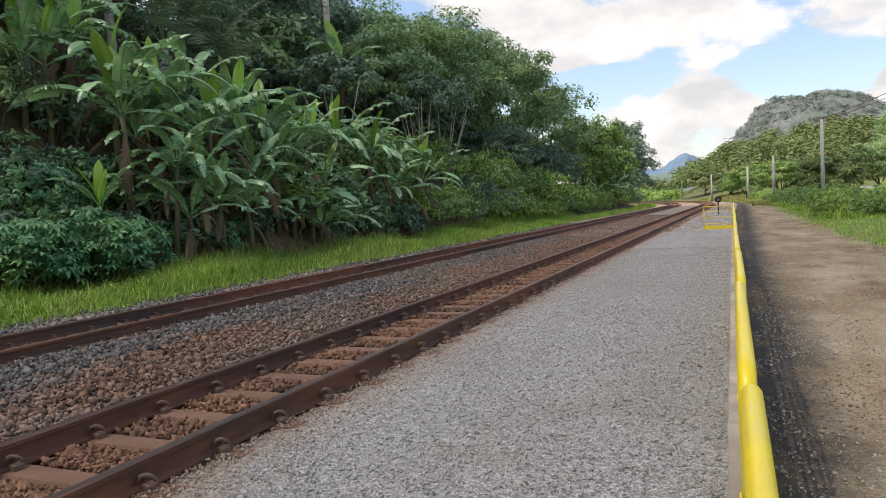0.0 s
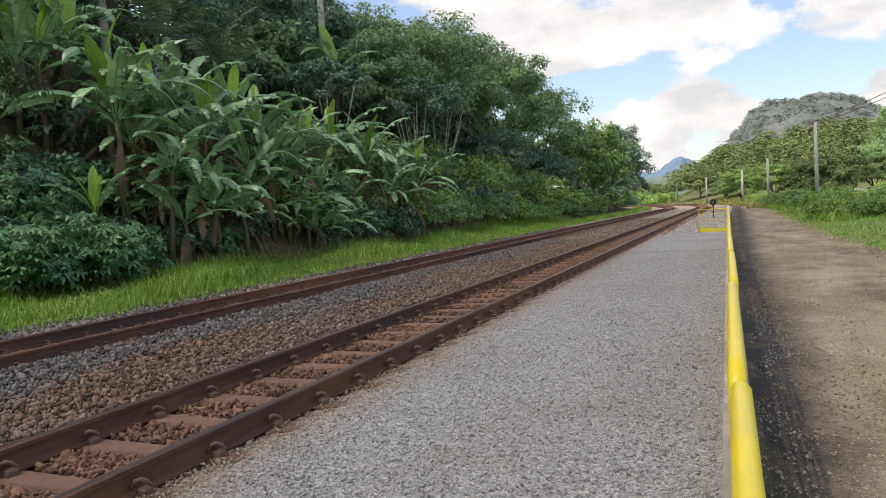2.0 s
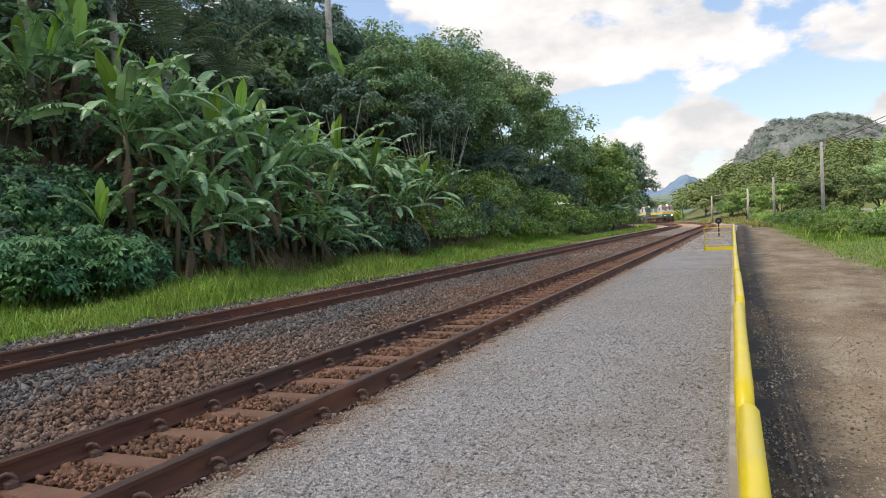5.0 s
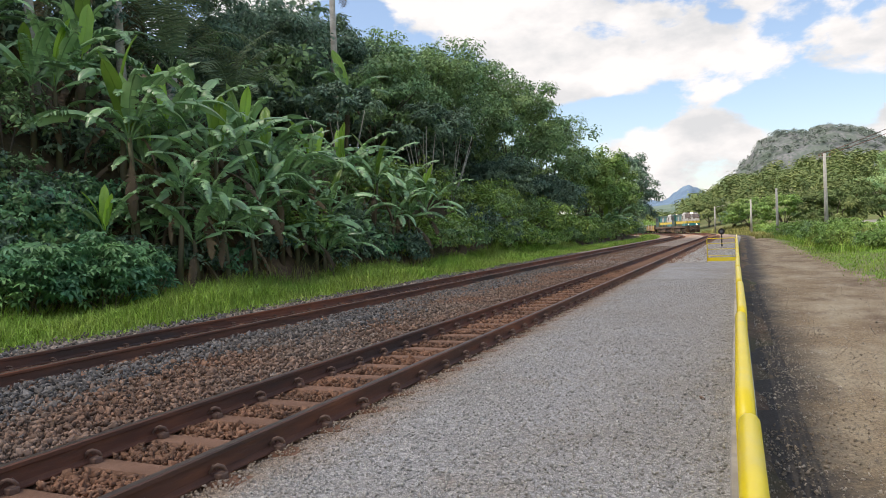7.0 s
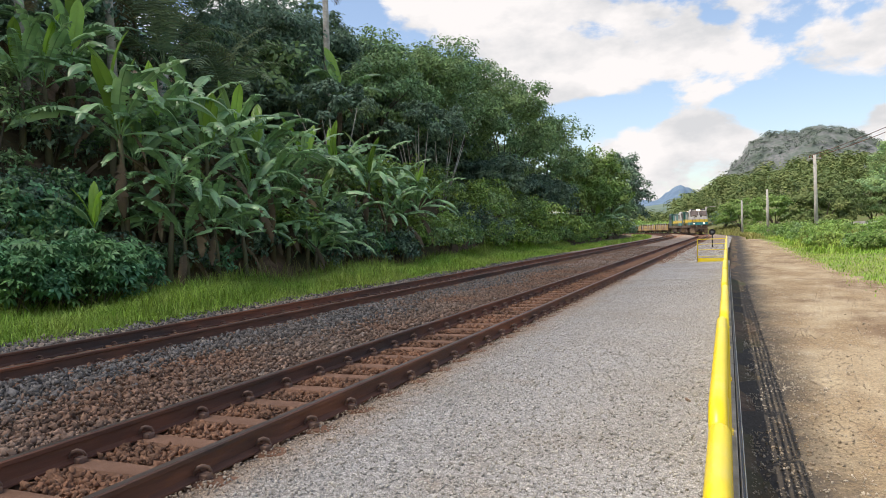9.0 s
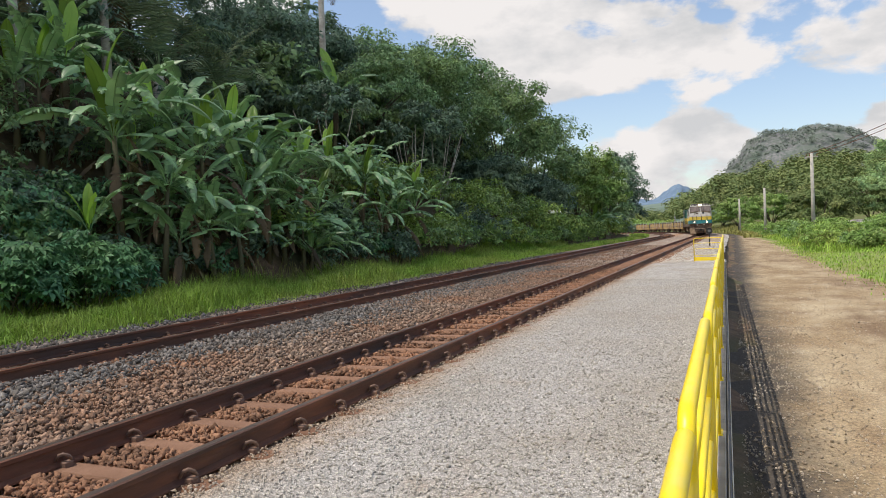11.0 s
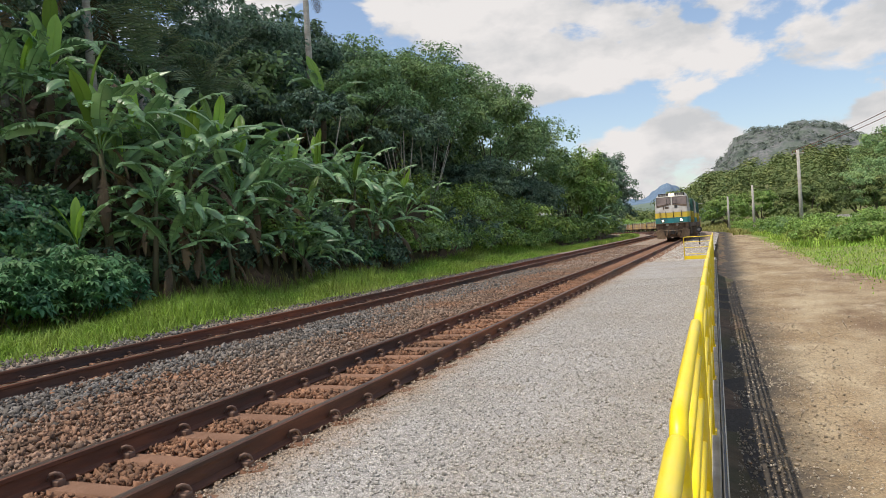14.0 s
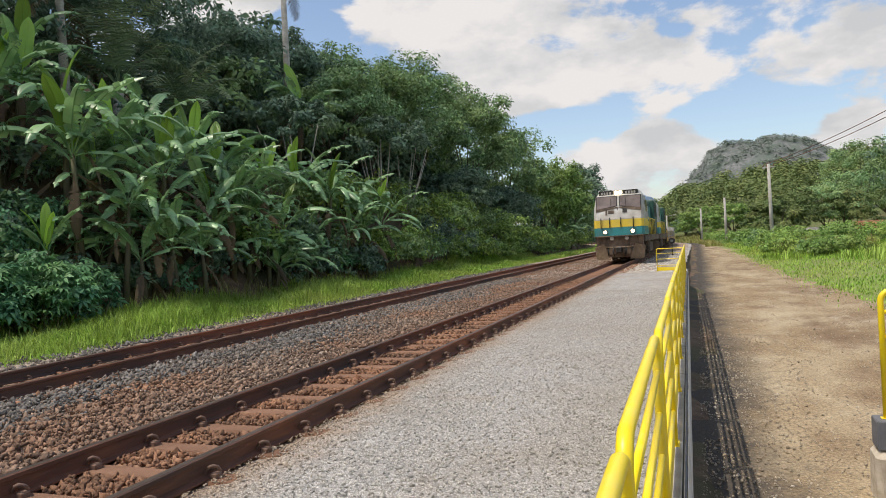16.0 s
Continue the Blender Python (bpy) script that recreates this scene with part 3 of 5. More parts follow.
def track(name, centre, label, clips_to):
    t = thing(name, label, "railway track", kind="structure")
    for x, lab in ((-.535, ""), (.535, "")):
        part("rail", rail_mesh("rail", x, -9, 215, 3.0, centre), None, t)
    bm = bmesh.new()
    for i in range(-14, 350):
        s = FIRST + i * PITCH
        px, py, a = on_track(s, centre)
        if i < 90:
            o = part("sleeper", SLEEPER, None, t)
            o.matrix_world = pose(px, py, 0, 0, 0, math.degrees(a) + random.uniform(-.4, .4))
        else:
            m = Matrix.Translation((px, py, 0)) @ Matrix.Rotation(a, 4, "Z")
            r = bmesh.ops.create_cube(bm, size=1)
            for v in r["verts"]:
                v.co = m @ Vector((v.co.x * 2, v.co.y * .2, v.co.z * .1 - .05))
        if -3 <= i < clips_to:
            for rx in (-.535, .535):
                for side in (1, -1):
                    o = part("rail_clip", CLIP, None, t)
                    o.matrix_world = Matrix.Translation((px + rx, py, 0.0)) @ Matrix.Rotation(0 if side > 0 else math.pi, 4, "Z") @ Matrix.Translation((.012, 0, .004)) @ Matrix.Diagonal((.86, .86, 1.3, 1) if centre == NEAR else (.7, .7, .8, 1))
    ob = part("far_sleepers", bm, M_SLEEPER, t)
    tagged(ob, kind="stuff")


track("track_near", NEAR, "metre-gauge railway track with rusty rails on stained sleepers", 44)
track("track_far", FAR, "second metre-gauge track with rusty rails beside the grass", 40)


def ballast():
    rng = np.random.default_rng(11)
    def scatter(n, x0, x1, y0, y1, power, zf):
        y = y0 + (y1 - y0) * rng.random(n) ** power
        x = x0 + (x1 - x0) * rng.random(n)
        return np.stack([x, y, zf(x, y)], 1)
    # rusty stones in the cribs between the sleepers, below their tops
    s = scatter(14000, -1.0, -.07, .8, 24, 1.7, lambda x, y: -.012 + 0 * x)
    ph = np.abs(((s[:, 1] - FIRST) / PITCH + .5) % 1 - .5) * PITCH
    s = s[ph > .125]
    s[:, 2] += rng.uniform(-.015, .02, len(s))
    tagged(new("crib_ballast", stones("crib_ballast", s, .0185, M_BALLAST_RUST, 1)), "rust-brown ballast stones between the sleepers", "ballast", kind="stuff")
    hump = lambda x, y: .012 + .045 * np.sin((x + 4.2) / 3.0 * math.pi).clip(0) + .012 * np.sin(x * 3 + y * 1.7)
    s = scatter(36000, -4.18, -1.14, 1.8, 26, 1.9, hump)
    s[:, 2] += rng.uniform(-.026, .018, len(s))
    grey = s[:, 0] < -2.75 + .28 * np.sin(s[:, 1] * .8) + .3 * rng.normal(size=len(s))
    tagged(new("ballast", stones("ballast", s[~grey], .0172, M_BALLAST, 2)), "brown and rusty ballast stones between the two tracks", "ballast", kind="stuff")
    tagged(new("grey_ballast", stones("grey_ballast", s[grey], .0172, M_BALLAST_GREY, 9)), "fresh blue-grey ballast stones between the two tracks", "ballast", kind="stuff")
    s = scatter(9000, -4.18, -1.14, 12, 52, 1.35, hump)
    tagged(new("far_ballast", stones("far_ballast", s, .023, M_BALLAST, 12, .75, 8)), "weathered ballast stones further along the tracks", "ballast", kind="stuff")
    s = scatter(2600, -4.24, -3.9, 2.5, 26, 1.5, lambda x, y: .0 + 0 * x)
    tagged(new("rusty_ballast", stones("rusty_ballast", s, .018, M_BALLAST_RUST, 10)), "orange-stained stones against the far rail", "ballast", kind="stuff")
    s = scatter(4000, FAR - .46, FAR + .46, 3.5, 34, 1.4, lambda x, y: -.02 + 0 * x)
    tagged(new("crib_ballast_far", stones("crib_ballast_far", s, .024, M_BALLAST_RUST, 3)), "rust-brown ballast stones between the far sleepers", "ballast", kind="stuff")
    s = scatter(7000, -7.5, -5.42, 4.0, 44, 1.5, lambda x, y: -.01 + .012 * np.sin(x * 4 + y))
    tagged(new("shoulder_ballast", stones("shoulder_ballast", s, .021, M_BALLAST_GREY, 4)), "grey ballast stones on the far shoulder", "ballast", kind="stuff")
    s = scatter(3500, .12, 2.5, 28.6, 60, 1.4, lambda x, y: -.03 + 0 * x)
    tagged(new("shoulder_gravel", stones("shoulder_gravel", s, .026, M_GRAVEL, 8)), "loose grey gravel past the platform's end", "gravel", kind="stuff")


ballast()


# ---- platform ----
KX = lambda y: 3.062 - 0.0098 * y      # line of the railing


def platform():
    t = thing("platform", "raised platform with a grey gravel surface and concrete kerb", "platform", kind="structure")
    bm = bmesh.new()
    ys = np.arange(-8, 28.05, .5)
    nx = 14
    rows = []
    for y in ys:
        r = KX(y) - .08
        rows.append([bm.verts.new((x, y, .006 - (.03 if k == 0 else 0)))
                     for k, x in enumerate(np.linspace(.072 + .012 * math.sin(y * 3), r, nx))])
    for a, b in zip(rows, rows[1:]):
        for k in range(nx - 1):
            bm.faces.new((a[k], a[k + 1], b[k + 1], b[k])).smooth = True
    part("gravel_bed", bm, M_GRAVEL_BED, t, "light grey crushed gravel surface")
    bm = bmesh.new()
    box(bm, (.35, -8, -.95), (2.7, 28, -.06))
    part("core", bm, M_CONCRETE, t)
    bm = bmesh.new()
    box(bm, (.9, 28.0, -.6), (KX(28) - .06, 28.22, .012), .01)
    part("end_kerb", bm, M_CONCRETE, t, "weathered concrete end kerb")
    # wall along the road in cast lengths: pale top, grey painted shoulder, white line
    y = -7.9
    while y < 28:
        y2 = y + 2.2
        def add(name, lo, hi, mat, label, bev=.008):
            bm = bmesh.new()
            box(bm, lo, hi, bev)
            for v in bm.verts:
                v.co.x += KX(v.co.y)
            part(name, bm, mat, t, label)
        add("kerb_block", (-.085, y + .006, -.9), (.052, y2 - .006, .016 + random.uniform(-.003, .003)), M_CONCRETE, "pale concrete kerb block")
        add("painted_wall", (.056, y + .004, -.9), (.0805, y2 - .004, .008), M_GREY_PAINT, "dark grey painted wall length")
        add("edge_line", (.082, y + .01, -.9), (.089, y2 - .01, .002), M_WHITE_LINE, "worn white painted edge", .002)
        y = y2
    rng = np.random.default_rng(21)
    n = 44000
    yy = 1.4 + 18 * rng.random(n) ** 2.0
    xx = .085 + (KX(yy) - .175) * rng.random(n)
    s = np.stack([xx, yy, .010 + rng.uniform(-.005, .004, n)], 1)
    ob = tagged(new("platform_gravel", stones("platform_gravel", s, .0088, M_GRAVEL, 22, .8, 8)), "light grey crushed gravel on the platform", "gravel", kind="stuff")


platform()


def lump(name, at, size, mat, label, cat):
    s = stones(name, np.zeros((1, 3)), size, mat, int(at[0] * 100), .8)
    ob = tagged(new(name, s), label, cat)
    ob.location = at
    return ob


lump("stone", (2.70, 5.80, .018), .032, M_BALLAST, "single dark ballast stone lying on the gravel", "stone")


# ---- yellow railings ----
def railing_panel(name, length, height, label, group, bars=3, r=.021, toe=True, radius=.09):
    """One hoop of bent tube with inner bars and a toe board; runs along local y from 0, its foot at z=0."""
    t = thing(name, label, "railing", group=group)
    a, b = .03, length - .03
    loop = [(0, a, 0)]
    for k in range(7):
        w = math.pi * (1 - k / 12)
        loop.append((0, a + radius + radius * math.cos(w), height - radius + radius * math.sin(w)))
    for k in range(7):
        w = math.pi / 2 * (1 - k / 6)
        loop.append((0, b - radius + radius * math.cos(w), height - radius + radius * math.sin(w)))
    loop.append((0, b, 0))
    part("frame", tube(bmesh.new(), loop, r, 12), M_YELLOW, t, smooth=True)
    for k in range(bars):
        z = .24 + (height - .24) * k / bars + (.03 if k else 0)
        part("bar", tube(bmesh.new(), [(0, a, z), (0, b, z)], r * .72, 8), M_YELLOW, t, smooth=True)
    if toe:
        part("toe_board", box(bmesh.new(), (-.004, a, .03), (.004, b, .17), .002), M_YELLOW, t, "flat yellow toe board")
    for y in (a, b):
        bm = box(bmesh.new(), (-.032, y - .04, 0), (.032, y + .04, .008), .002)
        part("base_plate", bm, M_YELLOW, t)
    return t


PANEL = 1.735
first = railing_panel("railing", PANEL - .02, 1.005, "bright yellow painted tube railing panel on the platform kerb", "platform railing", 4)
lean = -math.degrees(math.atan(-.0098))
first.matrix_world = pose(KX(-.24), -.24, .016, 0, 0, lean)
for k in range(-1, 16):
    if k:
        copy_thing(first, pose(KX(-.24 + k * PANEL), -.24 + k * PANEL, .016, random.uniform(-.1, .1), random.uniform(-.4, .4), lean))

end = railing_panel("end_gate", 1.08, .90, "yellow tube gate across the platform's end", "", 3, .016, True, .05)
end.matrix_world = pose(2.78, 28.35, .0, 0, 0, 90)
box_bm = box(bmesh.new(), (1.8, 28.25, -.5), (2.82, 28.45, -.002), .01)
tagged(new("gate_footing", finish("gate_footing", box_bm, M_CONCRETE)), "concrete footing under the end gate", "footing")


def side_ramp():
    """Railing on a painted parapet at the other side of the road."""
    w = thing("parapet", "grey painted parapet on rough concrete beside the road", "parapet")
    part("coping", box(bmesh.new(), (4.56, 6.5, -.42), (7.6, 6.72, -.17), .01), M_GREY_PAINT, w, "dark grey painted top")
    bm = box(bmesh.new(), (4.53, 6.46, -.95), (7.7, 6.8, -.42), .05)
    for v in bm.verts:
        v.co += Vector((random.uniform(-.02, .02), random.uniform(-.02, .02), random.uniform(-.01, .0)))
    part("footing", bm, M_ROAD_STONE, w, "rough pale concrete footing")
    r = railing_panel("ramp_railing", 1.6, 1.08, "yellow tube railing on the grey parapet", "parapet railing", 4, .024, False)
    r.matrix_world = pose(4.62, 6.6, -.17, 0, 0, -90)
    copy_thing(r, pose(6.24, 6.6, -.17, 0, 0, -90))


side_ramp()


# ---- plants ----
def leaf_cloud(spots, normals, size, rng, aspect=2.2, droop=.3, loose=.42):
    """Pointed folded leaves at the spots, their upper sides turned outwards and to the light: two triangles each."""
    n = len(spots)
    face = normals * 1.1 + rng.normal(size=(n, 3)) * loose
    face[:, 2] += .55
    face /= np.linalg.norm(face, axis=1, keepdims=True) + 1e-9
    d = rng.normal(size=(n, 3)) + normals * .5
    d[:, 2] -= droop * 1.5
    d -= face * np.sum(d * face, axis=1, keepdims=True)
    d /= np.linalg.norm(d, axis=1, keepdims=True) + 1e-9
    w = np.cross(face, d)
    s = size * rng.uniform(.6, 1.4, (n, 1))
    v = np.stack([spots, spots + d * s * .5 + w * s / aspect * .5 + face * s * .05, spots + d * s - face * s * .08, spots + d * s * .5 - w * s / aspect * .5 + face * s * .05], 1)
    return v.reshape(-1, 3)


def crown(name, centre, radii, leaves, size, mat, seed, clumps=60, shell=.55, rag=.25, spread=.115, aspect=2.2, droop=.3):
    """A crown of many leaf clumps with an uneven outline and gaps."""
    rng = np.random.default_rng(seed)
    d = rng.normal(size=(clumps, 3))
    d /= np.linalg.norm(d, axis=1, keepdims=True)
    d[:, 2] = np.where(d[:, 2] < -.55, -d[:, 2], d[:, 2])
    rr = (shell + (1 - shell) * rng.random((clumps, 1)) ** .6) * (1 + rag * rng.normal(size=(clumps, 1)) * .5)
    c = d * rr
    k = rng.integers(0, clumps, leaves)
    big = rng.uniform(.6, 1.35, clumps)
    off = rng.normal(size=(leaves, 3))
    off /= np.linalg.norm(off, axis=1, keepdims=True) + 1e-6
    off *= (rng.random((leaves, 1)) ** .45) * spread * 1.75 * big[k][:, None]
    off[:, 2] *= .62
    p = c[k] + off
    nrm = p / (np.linalg.norm(p, axis=1, keepdims=True) + 1e-6) * .35 + off / spread * .5
    v = leaf_cloud(p * np.array(radii) + np.array(centre), nrm, size, rng, aspect, droop)
    f = np.arange(len(v)).reshape(-1, 4)
    return mesh_np(name, v, f, mat), c * np.array(radii) + np.array(centre)


def tree(x, y, top, radius, mat, seed, leaves=9000, size=.26, clumps=80, label="", low=.3, name="tree", bark=None, flat=1.0, group="trees on the bank", trunk_r=.2):
    rng = random.Random(seed)
    z = float(land(x, y))
    h = top - z
    t = thing(name, label, "tree", pose(x, y, z), group)
    ch = h * (1 - low) / 2
    me, ends = crown("crown", (0, 0, h - ch), (radius, radius, ch * flat), leaves, size, mat, seed, clumps)
    part("crown", me, None, t)
    fork = Vector((rng.uniform(-.3, .3), rng.uniform(-.3, .3), h * (low + .08)))
    part("trunk", tube(bmesh.new(), [(0, 0, -.3), fork * .5 + Vector((rng.uniform(-.15, .15), 0, 0)), fork], trunk_r, 8, trunk_r * .6), bark or M_BARK, t)
    for k in range(7):
        e = Vector(ends[rng.randrange(len(ends))]) * .92
        mid = fork.lerp(e, .5) + Vector((0, 0, .08 * h))
        part("limb", tube(bmesh.new(), [fork - Vector((0, 0, .3)), mid, e], trunk_r * .45, 6, trunk_r * .08), bark or M_BARK, t)
    return t


def shrub(x, y, h, r, mat, seed, leaves=2600, size=.16, label="dense green shrub at the foot of the bank", droop=.3, aspect=2.2, lift=0.0, sx=1.0):
    z = float(land(x, y)) + lift
    t = thing("shrub", label, "shrub", pose(x, y, z), "shrubs on the bank")
    me, ends = crown("foliage", (0, 0, h * .46), (r * sx, r, h * .55), int(leaves * .6), size * 1.16, mat, seed, 56, .35, .3, .13, aspect, droop)
    part("foliage", me, None, t)
    rng = random.Random(seed)
    for k in range(4):
        e = Vector(ends[rng.randrange(len(ends))])
        part("stem", tube(bmesh.new(), [(rng.uniform(-.1, .1), rng.uniform(-.1, .1), -.25 - lift), e * .5 + Vector((0, 0, .1)), e], .03, 5, .006), M_BARK, t)
    return t


def banana_leaf(a0, a1, length, width, seed, torn=.5):
    """A long blunt blade on a bowed midrib, its edges torn into hanging strips; it starts at the origin and grows towards x."""
    rng = random.Random(seed)
    bm = bmesh.new()
    n, stalk = 32, 5
    pts, dirs = [Vector((0, 0, 0))], []
    for i in range(n):
        t = i / (n - 1)
        a = radians(a0 + (a1 - a0) * t ** 1.35)
        dirs.append(Vector((math.cos(a), 0, math.sin(a))))
        pts.append(pts[-1] + dirs[-1] * length / n)
    def half(i):
        t = min(1.0, max(0.0, (i - stalk) / (n - stalk)))
        return width * (min(1, t / .16) ** .6 * .9 + .1) * (1 - max(0, (t - .62) / .38) ** 2.4 * .93)
    for side in (1, -1):
        i = stalk
        while i < n:
            j = min(n, i + (rng.choice((1, 1, 1, 2, 2)) if rng.random() < torn else rng.choice((4, 6, 9))))
            hang = rng.uniform(-.1, 1.15) if torn > .2 else rng.uniform(-.25, .0)
            short = rng.uniform(.80, 1.0) if torn > .2 else 1
            rows = []
            for k in range(i, j + 1):
                u = dirs[min(k, n - 1)]
                up = Vector((-u.z, 0, u.x))
                w = half(k) * short
                inset = (.16 * w if k == i else -.16 * w if k == j else 0) if torn > .2 else 0
                lift = .30 * (1 - hang)
                m = pts[k] + Vector((0, side * w * .52, 0)) + up * (lift * w * .55)
                e = pts[k] + Vector((0, side * w * (1 - .25 * max(0, hang)), 0)) + up * (lift * w * .5 - (.12 + .55 * max(0, hang)) * w) + u * (.12 * w + inset)
                rows.append([bm.verts.new(q) for q in (pts[k], m, e)])
            for a, b in zip(rows, rows[1:]):
                for c in range(2):
                    f = (a[c], b[c], b[c + 1], a[c + 1])
                    bm.faces.new(f if side < 0 else f[::-1]).smooth = True
            i = j
    tube(bm, [p - Vector((0, 0, .010)) for p in pts[::4]], .020, 5, .005)
    return bm


LEAVES = {}
for kind, mat, shapes in (("new", M_BANANA_NEW, ((88, 74, 1.75, .18), (84, 52, 1.9, .20))),
                          ("old", M_BANANA, ((72, -25, 2.1, .175), (60, -50, 2.15, .18), (48, -62, 2.1, .18), (34, -70, 2.0, .17), (66, 0, 2.2, .19), (24, -50, 2.0, .17), (54, -20, 2.2, .19))),
                          ("dry", M_BANANA_DRY, ((-20, -88, 1.6, .15), (-40, -89, 1.5, .13)))):
    LEAVES[kind] = [finish("leaf", banana_leaf(*s, seed=i * 7 + len(kind) * 3 + k, torn=.06 if kind == "new" else .82 + .12 * k), mat) for i, s in enumerate(shapes) for k in range(2)]


def banana(x, y, stem, scale, seed, n=9, fresh=2, dry=2, label="leafy banana plant with torn arching leaves", base=None):
    rng = random.Random(seed)
    z = float(land(x, y)) if base is None else base
    t = thing("banana_plant", label, "banana plant", pose(x, y, z), "banana plants on the bank")
    lean = Vector((rng.uniform(-.12, .2), rng.uniform(-.12, .12), 1)).normalized() * stem
    part("pseudostem", tube(bmesh.new(), [(0, 0, -.35), lean * .5 + Vector((.03, 0, 0)), lean], .085 * scale + .02, 9, .05 * scale), M_STEM, t)
    a = rng.uniform(0, 360)
    for k in range(n + dry):
        kind = "new" if k < fresh else "old" if k < n else "dry"
        me = rng.choice(LEAVES[kind])
        a += 137.5 + rng.uniform(-20, 20)
        o = part("leaf", me, None, t, {"new": "young yellow-green leaf", "dry": "withered hanging leaf"}.get(kind, ""))
        s = scale * rng.uniform(.92, 1.25) * (.9 if kind == "new" else 1)
        d = rng.uniform(0, .25) * scale * (1 if kind == "old" else 0) + (.4 * scale if kind == "dry" else 0)
        o.matrix_basis = Matrix.Translation(lean - lean.normalized() * d) @ Matrix.Rotation(radians(a), 4, "Z") @ Matrix.Rotation(radians(rng.uniform(-12, 10)), 4, "Y") @ Matrix.Rotation(radians(rng.uniform(-14, 14)), 4, "X") @ Matrix.Scale(s, 4)
    return t


def frond_mesh(length, a0, a1, seed, mat=None, width=.55):
    rng = random.Random(seed)
    bm = bmesh.new()
    n = 34
    p = Vector((0, 0, 0))
    spine = [p.copy()]
    for i in range(n):
        t = i / (n - 1)
        a = radians(a0 + (a1 - a0) * t ** 1.4)
        d = Vector((math.cos(a), 0, math.sin(a)))
        p = p + d * length / n
        spine.append(p.copy())
        if i > 4:
            for side in (1, -1):
                l = width * math.sin(math.pi * min(1, t * .85 + .12)) ** .6 * rng.uniform(.8, 1.15)
                e = p + d * l * .55 + Vector((0, side * l, -l * rng.uniform(.25, .6)))
                m = p.lerp(e, .5) + Vector((0, 0, .05))
                w = d * .022
                v = [bm.verts.new(q) for q in (p - w, p + w, m + w, m - w, e)]
                bm.faces.new(v[:4])
                bm.faces.new((v[3], v[2], v[4]))
    tube(bm, spine[::4], .022, 5, .005)
    return finish("frond", bm, mat or M_PALM)


FRONDS = [frond_mesh(3.6, 84, 15, 1), frond_mesh(3.6, 72, -30, 2), frond_mesh(3.3, 55, -60, 3), frond_mesh(3.4, 66, -45, 4), frond_mesh(2.6, -30, -86, 5, M_BANANA_DRY)]


def palm(x, y, trunk, scale, seed, n=14, label="feather palm with dark arching fronds", r=.16, bark=None, dry=2):
    rng = random.Random(seed)
    z = float(land(x, y))
    t = thing("palm", label, "palm tree", pose(x, y, z), "palms on the bank")
    top = Vector((rng.uniform(-.15, .15), rng.uniform(-.15, .15), trunk))
    part("trunk", tube(bmesh.new(), [(0, 0, -.3), top * .5, top], r * 1.2, 9, r * .8), bark or M_BARK_PALE, t)
    a = rng.uniform(0, 360)
    for k in range(n):
        a += 137.5
        o = part("frond", FRONDS[4] if k >= n - dry else FRONDS[k % 4], None, t)
        o.matrix_basis = Matrix.Translation(top) @ Matrix.Rotation(radians(a), 4, "Z") @ Matrix.Rotation(radians(rng.uniform(-14, 8)), 4, "Y") @ Matrix.Scale(scale * rng.uniform(.85, 1.1), 4)
    return t


def blades(name, spots, h, rng, mat, label, width=.012, curl=.5, kind="stuff", cat="grass"):
    """Bent grass blades: a quad and a tip."""
    n = len(spots)
    a = rng.uniform(0, 2 * math.pi, n)
    d = np.stack([np.cos(a), np.sin(a), 0 * a], 1)
    w = np.stack([-np.sin(a), np.cos(a), 0 * a], 1) * width * rng.uniform(.7, 1.4, (n, 1))
    hh = (h * rng.uniform(.5, 1.25, n))[:, None]
    up = np.array([0, 0, 1.0])
    c = curl * rng.uniform(.2, 1.2, (n, 1))
    mid = spots + up * hh * .6 + d * hh * c * .3
    tip = spots + up * hh * (1 - .3 * c) + d * hh * c
    v = np.stack([spots - w, spots + w, mid + w * .7, mid - w * .7, tip], 1).reshape(-1, 3)
    b = np.arange(n)[:, None] * 5
    f = np.concatenate([b + np.array([0, 1, 2]), b + np.array([0, 2, 3]), b + np.array([3, 2, 4])], 0)
    return tagged(new(name, mesh_np(name, v, f, mat)), label, cat, kind=kind)


def on_land(x, y):
    return np.stack([x, y, land(x, y)], 1)


def grass_bank():
    rng = np.random.default_rng(31)
    n = 78000
    y = 3.5 + 56 * rng.random(n) ** 1.5
    x = -6.95 - (3.1 + .8 * ease(28, 40, y)) * rng.random(n) ** .8 - .18 * np.sin(y * 1.3) * rng.random(n)
    s = on_land(x, y)
    h = .62 * (.42 + .58 * ease(-6.9, -8.3, x)) * (1 + .25 * np.sin(y * .8 + x)) * (1 - .35 * ease(25, 50, y))
    blades("grass_strip", s, h, rng, M_GRASS, "tall fresh green grass between track and bank", .009, 1.15)
    n = 9000
    y = 58 + 75 * rng.random(n)
    x = -7.4 - 2.2 * rng.random(n) + bend(y)
    blades("far_grass_strip", on_land(x, y), .45, rng, M_GRASS, "green grass along the far curve", .03, .6)
    n = 2600
    y = 5 + 26 * rng.random(n)
    x = -9.3 - 1.2 * rng.random(n)
    blades("dry_grass", on_land(x, y), .55, rng, M_DRYGRASS, "dry straw-coloured grass at the bank's foot", .010, .9)
    n = 2600
    y = 8.0 + 4.5 * rng.random(n)
    x = -10.7 - 1.0 * rng.random(n)
    blades("reed_grass", on_land(x, y), .75, rng, M_LEAF, "tall dark reed grass on the bank", .016, 1.1)


